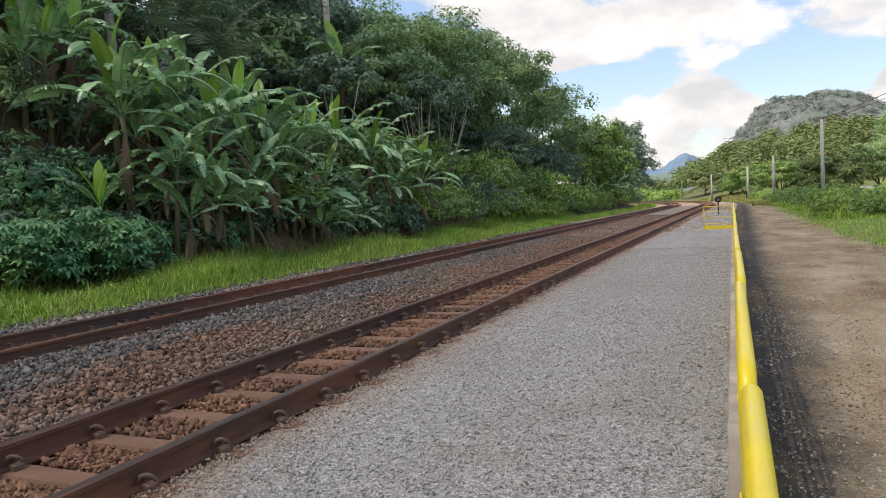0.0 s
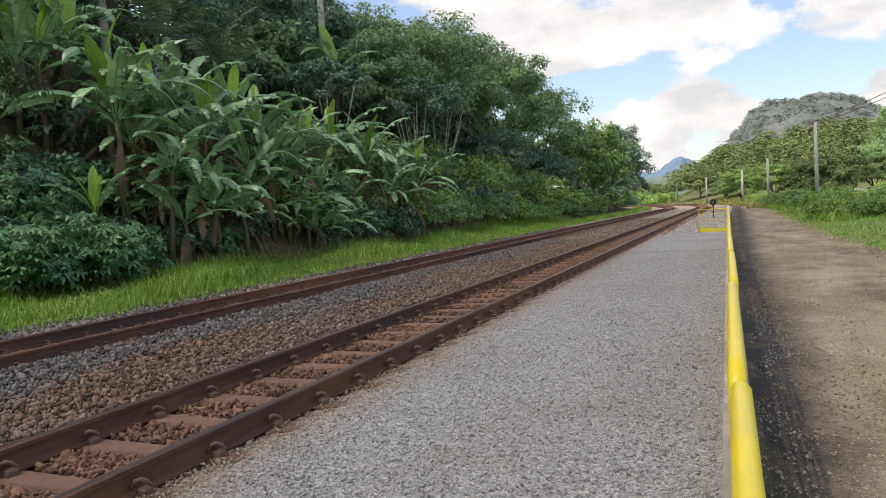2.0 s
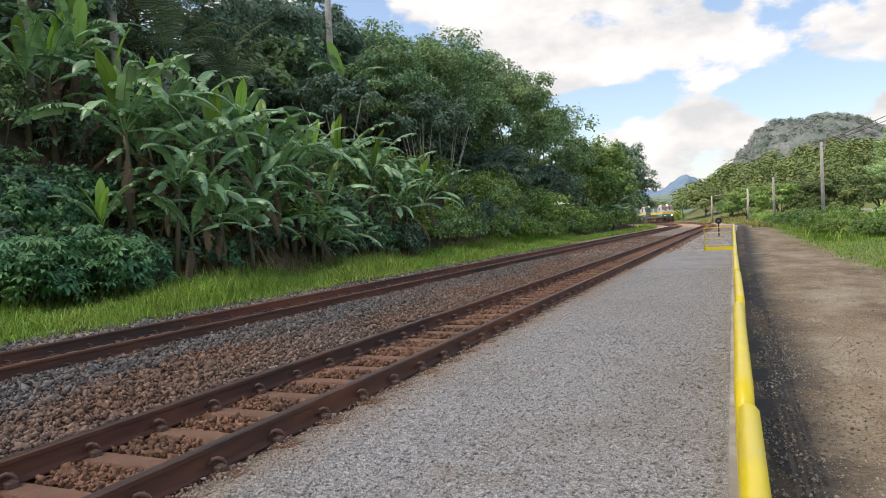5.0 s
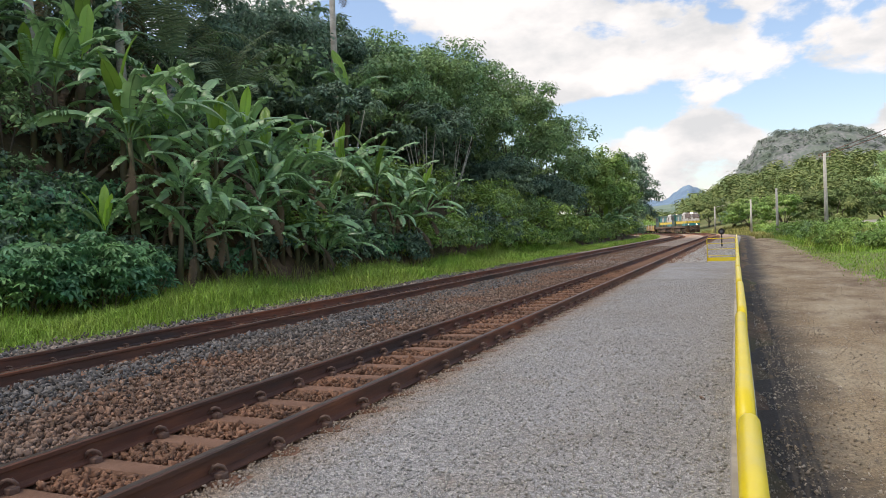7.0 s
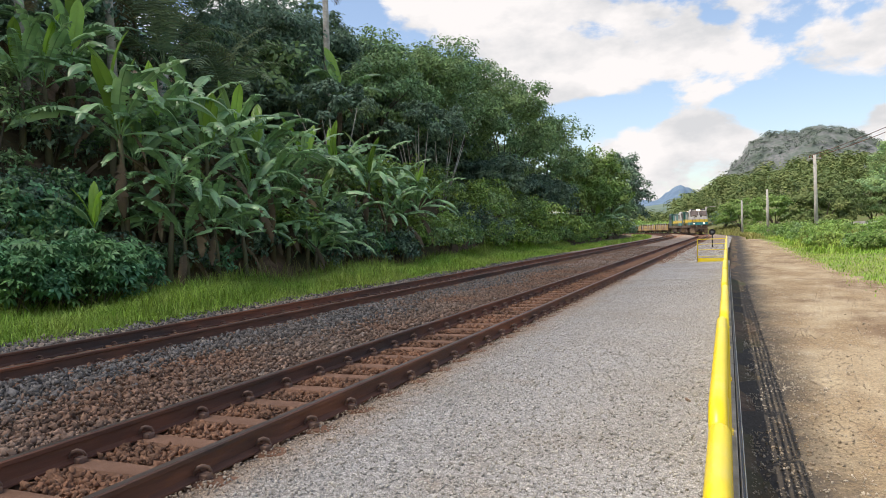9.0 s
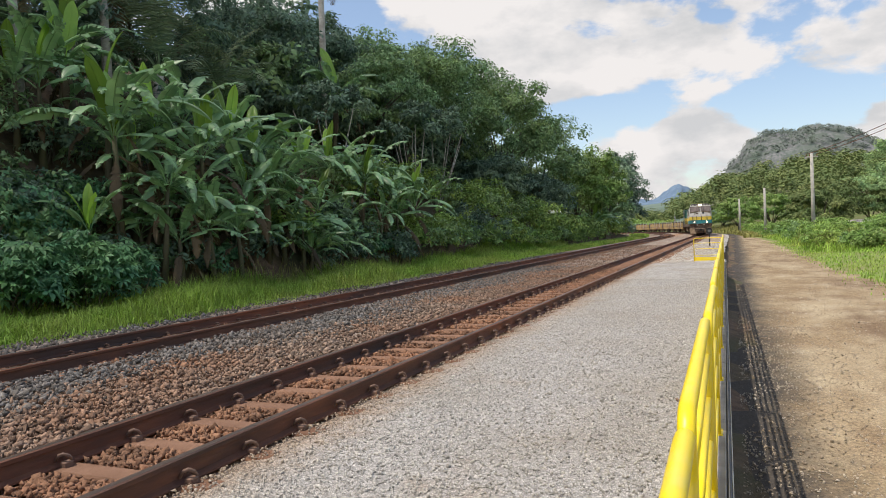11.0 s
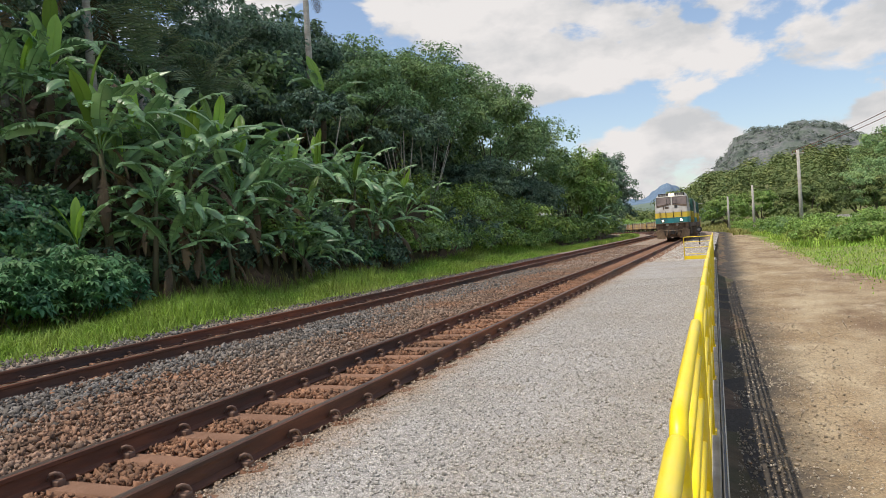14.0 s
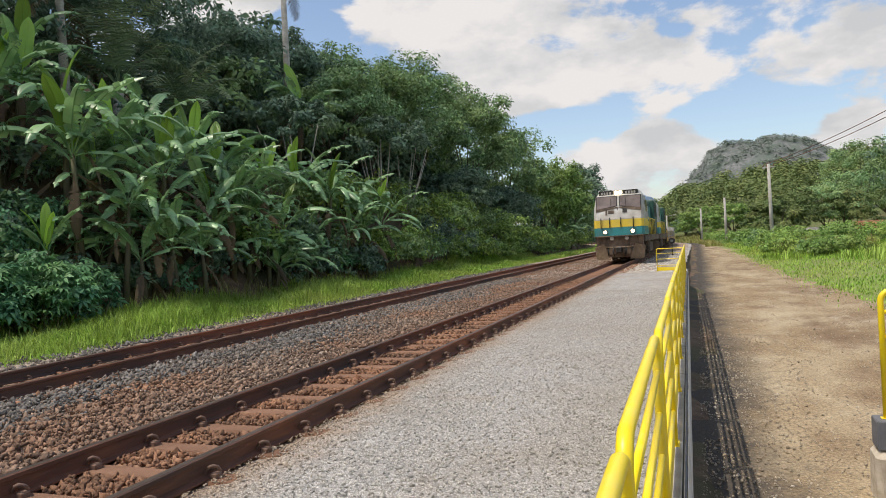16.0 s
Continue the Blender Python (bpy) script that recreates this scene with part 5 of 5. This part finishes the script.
def indicator(x, y):
    """Low switch indicator past the platform's end."""
    t = thing("switch_indicator", "low black round switch indicator on a short post", "signal", pose(x, y, float(land(x, y))))
    part("post", tube(bmesh.new(), [(0, 0, -.2), (0, 0, 1.0)], .04, 8), M_DARK, t)
    part("disc", tube(bmesh.new(), [(0, -.05, 1.15), (0, .05, 1.15)], .2, 18), M_DARK, t, "round black disc")
    part("spot", tube(bmesh.new(), [(0, -.07, 1.15), (0, -.052, 1.15)], .09, 12), M_GREY_PAINT, t, "small grey round lens")
    part("foot", box(bmesh.new(), (-.3, -.3, -.2), (.3, .3, .2), .03), M_CONCRETE, t)


indicator(1.75, 47)
bag = tagged(new("bag", stones("bag", np.zeros((1, 3)), .10, M_WALL, 93, .5, 20)), "crumpled white bag lying in the grass", "bag")
bag.location = (8.7, 31.5, float(land(8.7, 31.5)) + .12)


# ---- train ----
M_GREY = material("dirty light grey loco paint", (.40, .40, .39), (.48, .48, .46), 3, .5, 0, .05, 20, (.30, .28, .25), .9)
M_STRIPE = material("yellow loco stripe", (.75, .55, .04), (.80, .60, .06), 3, .5, 0, .05, 20, (.60, .46, .10), .9)
M_TEAL = material("teal loco paint", (.02, .20, .22), (.03, .25, .27), 3, .5, 0, .05, 20, (.06, .17, .17), .9)
M_GREEN = material("dark green hood paint", (.015, .075, .06), (.025, .10, .08), 3, .55, 0, .05, 20, (.06, .075, .06), .7)
M_GRIME = material("brown brake dust and grime", (.055, .042, .033), (.105, .078, .06), 4, .9, 0, .4, 20, (.20, .14, .09), 1.0)
M_PLOUGH = material("dusty brown plough steel", (.24, .17, .11), (.34, .25, .17), 4, .9, 0, .3, 20, (.14, .10, .07), 1.1)
M_PILOT = material("brown dust over pilot steel", (.15, .105, .075), (.24, .175, .125), 4, .9, 0, .4, 20, (.07, .052, .042), 1.3)
M_GLASS = material("dusty cab glass", (.13, .105, .095), (.21, .17, .155), 1.5, .12, 0)
M_BLACK = material("black rubber and steel", (.012, .012, .012), (.03, .028, .026), 6, .6, .2)
M_WAGON = material("faded yellow-brown wagon paint", (.36, .25, .08), (.45, .32, .12), 2, .8, 0, .2, 12, (.22, .13, .08), .6)
M_WHEEL = material("dull wheel steel", (.06, .05, .045), (.10, .085, .075), 6, .6, .5)
M_LAMP = glow("lit headlight", (1.0, .80, .48), 6.5)
M_LAMP_LOW = glow("lit lower lamp", (1.0, .85, .62), 1.6)
M_LAMP_OFF = material("unlit lamp glass", (.35, .33, .28), (.45, .42, .36), 8, .2)


def bogie(t, y, wheels, r=.46):
    """Side frames and wheel sets under a vehicle, as parts."""
    span = 1.7
    y0 = y - span * (wheels - 1) / 2
    for s in (-1, 1):
        part("bogie_frame", box(bmesh.new(), (s * .82 - .07, y0 - .65, .42), (s * .82 + .07, y0 + span * (wheels - 1) + .65, .95), .05), M_GRIME, t)
    for k in range(wheels):
        bm = bmesh.new()
        for s in (-1, 1):
            tube(bm, [(s * .475, y0 + span * k, .16 + r), (s * .60, y0 + span * k, .16 + r)], r, 20)
        tube(bm, [(-.5, y0 + span * k, .16 + r), (.5, y0 + span * k, .16 + r)], .08, 8)
        part("wheelset", bm, M_WHEEL, t)


def locomotive(label):
    """Front at y=0 facing -y, running back to y=14.6; rails' heads at z=.16."""
    t = thing("locomotive", label, "locomotive", group="locomotives")
    W = 1.29
    # cab: a box with a raked, chamfered front
    prof = [(1.52, .0), (2.40, .0), (2.95, .20), (3.64, .48), (3.95, .92)]      # height, set-back of the front
    bm = bmesh.new()
    rows = []
    for z, b in prof:
        tp = 0 if z < 3.6 else (.10 if z < 3.8 else .30)
        rows.append([bm.verts.new(p) for p in ((-W + tp, 3.0, z), (-W + tp, b + .2, z), (-W + tp + .13, b, z), (0, b - .06, z), (W - tp - .13, b, z), (W - tp, b + .2, z), (W - tp, 3.0, z))])
    for i, (a, c) in enumerate(zip(rows, rows[1:])):
        for k in range(6):
            bm.faces.new((a[k], a[k + 1], c[k + 1], c[k]))
    bm.faces.new(rows[-1])
    bm.faces.new(rows[0][::-1])
    bm.faces.new([r[6] for r in rows] + [r[0] for r in rows[::-1]])
    cab = part("cab", bm, M_GREY, t)
    def face_y(z):
        return float(np.interp(z, [p[0] for p in prof], [p[1] for p in prof]))
    def plate(name, x0, x1, z0, z1, mat, lift, parent, label="", thick=.03, slope=0.0):
        """A plate that follows the front between two heights."""
        bm = bmesh.new()
        vs = []
        for dy in (-lift - thick, -lift + .02):
            for x, z in ((x0, z0 - slope * abs(x0)), (x1, z0 - slope * abs(x1)), (x1, z1), (x0, z1)):
                vs.append(bm.verts.new((x, face_y(z) - .06 * (1 - min(1, abs(x) / 1.16)) + max(0, abs(x) - 1.16) * 1.54 + dy, z)))
        for f in ((3, 2, 1, 0), (4, 5, 6, 7), (0, 1, 5, 4), (1, 2, 6, 5), (2, 3, 7, 6), (3, 0, 4, 7)):
            bm.faces.new([vs[i] for i in f])
        bmesh.ops.recalc_face_normals(bm, faces=bm.faces[:])
        return part(name, bm, mat, parent, label)
    for x0, x1 in ((-1.29, -1.16), (-1.16, 0), (0, 1.16), (1.16, 1.29)):
        plate("yellow_stripe", x0, x1, 1.96, 2.36, M_STRIPE, .004, cab, "yellow painted band")
        plate("teal_band", x0, x1, 1.525, 1.955, M_TEAL, .004, cab, "teal painted band")
    for s in (-1, 1):
        plate("windscreen", min(s * .09, s * 1.12), max(s * .09, s * 1.12), 3.12, 3.60, M_GLASS, .010, cab, "dark cab windscreen", slope=.16)
        plate("window_frame", min(s * .05, s * 1.17), max(s * .05, s * 1.17), 3.08, 3.635, M_BLACK, -.012, cab, slope=.16)
        box_bm = box(bmesh.new(), (s * W - .012, 1.5, 2.75), (s * W + .012, 2.5, 3.4), .01)
        part("side_window", box_bm, M_GLASS, cab, "dark side window")
        bm = box(bmesh.new(), (s * W - .01, .4, 1.96), (s * W + .012, 3.0, 2.36), .004)
        part("side_stripe", bm, M_STRIPE, cab, "yellow side band")
        bm = box(bmesh.new(), (s * W - .01, .4, 1.53), (s * W + .012, 3.0, 1.955), .004)
        part("side_band", bm, M_TEAL, cab, "teal side band")
    plate("nose_door", -.05, -.02, 1.56, 3.0, M_GRIME, .003, cab, "narrow door gap")
    plate("nose_hatch", .22, .44, 2.72, 2.96, M_BLACK, .006, cab, "small dark nose hatch")
    plate("marking", -.66, -.58, 2.62, 2.92, M_GRIME, .002, cab, "grey painted bar")
    plate("marking", -.52, -.22, 2.70, 2.86, M_GRIME, .002, cab, "grey painted bar")
    for s in (-1, 1):
        plate("wiper", min(s * .35, s * .39), max(s * .35, s * .39), 3.10, 3.5, M_BLACK, .042, cab, "thin black wiper", .012)
        plate("sill", min(s * .02, s * 1.16), max(s * .02, s * 1.16), 2.985, 3.03, M_GRIME, .006, cab, "grimy window sill", .02, .16)
    # number boxes and roof headlight
    for x0, x1 in ((-1.0, -.26), (.26, 1.0)):
        nb = part("number_box", box(bmesh.new(), (x0, .55, 3.66), (x1, .95, 3.93), .02), M_BLACK, t, "dark number box")
        for k in range(4):
            w = (x1 - x0 - .16) / 4
            part("mark", box(bmesh.new(), (x0 + .08 + k * w + .02, .540, 3.73), (x0 + .08 + (k + 1) * w - .03, .552, 3.86)), M_GREY, nb, "pale bar")
    hl = part("headlight_box", box(bmesh.new(), (-.24, .55, 3.66), (.24, .95, 3.95), .02), M_GREY, t)
    for s in (-1, 1):
        part("headlight", tube(bmesh.new(), [(s * .11, .50, 3.80), (s * .11, .56, 3.80)], .10, 14), M_LAMP, hl, "glowing headlight")
        low = part("ditch_light", tube(bmesh.new(), [(s * .70, -.14, 1.73), (s * .70, -.02, 1.73)], .095, 14), M_LAMP_LOW if s < 0 else M_LAMP, t, "glowing lower lamp")
        part("lamp_ring", tube(bmesh.new(), [(s * .70, -.12, 1.73), (s * .70, .06, 1.73)], .13, 14), M_BLACK, low)
        part("marker_lamp", tube(bmesh.new(), [(s * .38, -.12, 1.38), (s * .38, .03, 1.38)], .10, 12), M_LAMP_OFF, t, "unlit round lamp")
    for x in (-.9, -.45, .12, .75):
        part("grab_rail", tube(bmesh.new(), [(x, -.04, 1.93), (x, -.12, 1.98), (x, -.12, 2.42), (x, -.02, 2.46)], .026, 6), M_BLACK, t, "black vertical grab rail")
    # pilot, coupler, ploughs, hoses
    part("pilot", box(bmesh.new(), (-1.2, .04, .38), (1.2, .30, 1.515), .03), M_PILOT, t, "dusty brown steel pilot")
    part("footplate", box(bmesh.new(), (-1.26, -.16, 1.46), (1.26, .10, 1.52), .01), M_GRIME, t, "grimy front footplate")
    for x in (-.95, -.55, .55, .95):
        part("rib", box(bmesh.new(), (x - .03, -.05, .55), (x + .03, .05, 1.44), .01), M_GRIME, t)
    for s in (-1, 1):
        bm = bmesh.new()
        v = [bm.verts.new(p) for p in ((s * .52, -.34, .28), (s * 1.22, .0, .30), (s * 1.30, .08, .92), (s * .80, -.10, 1.12))]
        bm.faces.new(v)
        bmesh.ops.solidify(bm, geom=bm.faces[:], thickness=.05)
        part("plough", bm, M_PLOUGH, t, "dusty brown plough blade")
        for k in range(4):
            part("step", box(bmesh.new(), (s * 1.16 - .16, .32, .45 + .27 * k), (s * 1.16 + .14, .62, .48 + .27 * k), .006), M_BLACK, t)
        part("hose", tube(bmesh.new(), [(s * .30, -.02, .95), (s * .34, -.26, .70), (s * .28, -.18, .45)], .035, 6), M_BLACK, t)
    part("coupler", box(bmesh.new(), (-.14, -.45, .62), (.14, .2, .92), .05), M_BLACK, t)
    part("lever", tube(bmesh.new(), [(-1.1, -.05, .98), (-.3, -.08, .90), (.3, -.08, .90), (1.1, -.05, .98)], .02, 6), M_PLOUGH, t, "thin uncoupling lever")
    for x in (-.62, -.2, .22, .62):
        part("pipe", tube(bmesh.new(), [(x, .0, .5), (x + .04, -.1, .62), (x, .0, .95)], .03, 6), M_BLACK, t)
    part("air_box", box(bmesh.new(), (-.55, -.06, .50), (.55, .06, .95), .03), M_GRIME, t)
    # frame, hood, radiator, tank
    part("underframe", box(bmesh.new(), (-1.28, .3, 1.14), (1.28, 14.5, 1.515), .03), M_GRIME, t)
    part("hood", box(bmesh.new(), (-.95, 3.0, 1.52), (.95, 11.2, 3.60), .08), M_GREEN, t, "dark green engine hood")
    rad = part("radiator", box(bmesh.new(), (-1.22, 11.2, 1.52), (1.22, 14.3, 3.80), .08), M_GREEN, t, "flared radiator end")
    for s in (-1, 1):
        part("grille", box(bmesh.new(), (s * 1.22 - .015, 11.5, 2.7), (s * 1.22 + .015, 14.0, 3.5), .01), M_BLACK, rad, "black radiator grille")
        part("hood_stripe", box(bmesh.new(), (s * .95 - .01, 3.1, 1.96), (s * .95 + .012, 11.1, 2.36), .004), M_STRIPE, t, "yellow side band")
        for k in range(4):
            part("hood_door", box(bmesh.new(), (s * .95 - .01, 3.5 + 2 * k, 2.45), (s * .95 + .02, 5.1 + 2 * k, 3.3), .01), M_TEAL if k % 2 else M_GREY, t, "hood access door")
        for k in range(6):
            part("stanchion", tube(bmesh.new(), [(s * 1.27, 3.4 + 1.4 * k, 1.5), (s * 1.27, 3.4 + 1.4 * k, 2.45)], .02, 5), M_STRIPE, t)
        part("handrail", tube(bmesh.new(), [(s * 1.27, 3.3, 2.45), (s * 1.27, 10.8, 2.45)], .02, 5), M_STRIPE, t)
    part("exhaust", box(bmesh.new(), (-.3, 6.2, 3.60), (.3, 7.2, 3.80), .03), M_BLACK, t)
    part("fuel_tank", box(bmesh.new(), (-1.15, 5.9, .40), (1.15, 8.9, 1.13), .12), M_GRIME, t, "grimy fuel tank")
    bogie(t, 3.4, 3)
    bogie(t, 11.5, 3)
    return t


def wagon(label):
    """A low flat wagon with end boards and stakes; y from 0 to 12."""
    t = thing("wagon", label, "wagon", group="flat wagons")
    part("deck", box(bmesh.new(), (-1.25, .4, .95), (1.25, 12.0, 1.22), .02), M_GRIME, t)
    for s in (-1, 1):
        part("sill", box(bmesh.new(), (s * 1.25 - .05, .4, .75), (s * 1.25 + .05, 12.0, 1.15), .01), M_WAGON, t)
        for k in range(5):
            part("side_board", box(bmesh.new(), (s * 1.22 - .04, .75 + 2.25 * k, 1.22), (s * 1.22 + .04, 2.6 + 2.25 * k, 1.80), .02), M_WAGON, t, "faded yellow side board")
            part("stake", box(bmesh.new(), (s * 1.24 - .06, 2.62 + 2.25 * k, .8), (s * 1.24 + .06, 2.76 + 2.25 * k, 2.15), .01), M_GREY, t, "pale upright stake")
    for y in (.45, 11.85):
        part("end_board", box(bmesh.new(), (-1.2, y, 1.22), (1.2, y + .1, 2.0), .01), M_GRIME, t)
    part("coupler", box(bmesh.new(), (-.12, -.2, .65), (.12, .5, .9), .04), M_BLACK, t)
    bogie(t, 2.2, 2, .38)
    bogie(t, 10.2, 2, .38)
    return t


loco = locomotive("grey, yellow and teal diesel locomotive with lit headlights")
loco_two = copy_thing(loco, pose(0, 0, 0))
loco_two["label"] = "second green and grey diesel locomotive coupled behind"
wagons = [wagon("low flat wagon with faded yellow sides and stakes")]
for k in range(7):
    wagons.append(copy_thing(wagons[0], pose(0, 0, 0)))


# ---- the cloud that drifts off the sun ----
def sun_cloud():
    """A broad thin cloud far overhead, its soft ragged edge along local x=0; the cloud lies on the side of negative x."""
    xs, ys = np.linspace(-150, 18, 50), np.linspace(-170, 130, 70)
    X, Y = np.meshgrid(xs, ys)
    puff = np.array([[noise.fractal(Vector((x / 30, y / 30, 1)), 1, 2, 4) for x, y in zip(a, b)] for a, b in zip(X, Y)])
    fade = np.clip((18 - X) / 40, 0, 1)
    n, m = len(xs), len(ys)
    top, low = np.stack([X, Y, (6 + 5 * puff) * fade], -1).reshape(-1, 3), np.stack([X, Y, -(2 + 1.5 * puff) * fade], -1).reshape(-1, 3)
    i = (np.arange(m - 1)[:, None] * n + np.arange(n - 1)[None]).ravel()
    f = np.stack([i, i + 1, i + n + 1, i + n], 1)
    mat = bpy.data.materials.new("thin cloud")
    mat.use_nodes = True
    N, L = mat.node_tree.nodes, mat.node_tree.links
    out = N["Material Output"]
    tr, tl, mix = N.new("ShaderNodeBsdfTransparent"), N.new("ShaderNodeBsdfTranslucent"), N.new("ShaderNodeMixShader")
    tl.inputs[0].default_value = (.95, .95, .95, 1)
    tc, sep, mr, nz, add = N.new("ShaderNodeTexCoord"), N.new("ShaderNodeSeparateXYZ"), N.new("ShaderNodeMapRange"), N.new("ShaderNodeTexNoise"), N.new("ShaderNodeMath")
    nz.inputs["Scale"].default_value = .03
    L.new(tc.outputs["Object"], sep.inputs[0])
    L.new(tc.outputs["Object"], nz.inputs["Vector"])
    add.operation = "MULTIPLY_ADD"
    L.new(nz.outputs[0], add.inputs[0])
    add.inputs[1].default_value = 6
    far, most = N.new("ShaderNodeMath"), N.new("ShaderNodeMath")
    far.operation, most.operation = "MULTIPLY_ADD", "MAXIMUM"
    L.new(sep.outputs[1], far.inputs[0])
    far.inputs[1].default_value, far.inputs[2].default_value = .5, -34
    L.new(far.outputs[0], most.inputs[0])
    L.new(sep.outputs[0], most.inputs[1])
    L.new(most.outputs[0], add.inputs[2])
    mr.inputs["From Min"].default_value, mr.inputs["From Max"].default_value = 7, -1
    mr.inputs["To Min"].default_value, mr.inputs["To Max"].default_value = 0, .5
    mr.interpolation_type = "SMOOTHSTEP"
    L.new(add.outputs[0], mr.inputs["Value"])
    L.new(mr.outputs[0], mix.inputs[0])
    L.new(tr.outputs[0], mix.inputs[1])
    L.new(tl.outputs[0], mix.inputs[2])
    L.new(mix.outputs[0], out.inputs[0])
    me = mesh_np("cloud", np.concatenate([top, low]), np.concatenate([f, f[:, ::-1] + n * m]), mat)
    for p in me.polygons:
        p.use_smooth = True
    return tagged(new("cloud", me), "soft white cloud drifting off the sun", "cloud")


cloud = sun_cloud()


# ---- what moves ----
FRONT, SPEED = 37.0, 10.5          # where the train's front stands at 16 s, and its speed


def motions():
    times = [k * .5 for k in range(33)]
    def ride(ob, back, a, b):
        rows = []
        for t in times:
            s = FRONT + SPEED * (16 - t) + back
            x0, y0, _ = on_track(s + a, NEAR)
            x1, y1, _ = on_track(s + b, NEAR)
            w = math.atan2(-(x1 - x0), y1 - y0)
            d = Vector((x1 - x0, y1 - y0, 0)).normalized()
            rows.append((t, pose(x0 - d.x * a, y0 - d.y * a, 0, 0, 0, math.degrees(w))))
        walk(ob, rows)
    ride(loco, 0, 3.4, 11.5)
    ride(loco_two, 15.0, 3.4, 11.5)
    for k, wg in enumerate(wagons):
        ride(wg, 30.2 + 12.5 * k, 2.2, 10.2)
    high = 170.0
    rows = []
    for t in times:
        edge = float(np.interp(t, [0, 6.0, 7.5, 8.5, 9.0, 11.3, 12.5, 14, 16], [13.0, 12.0, 9.0, 4.4, 1.6, -5.6, -6.2, -7.6, -9.0]))
        rows.append((t, pose(edge + SUN.x / SUN.z * high, 20 + SUN.y / SUN.z * high, high)))
    walk(cloud, rows)


motions()
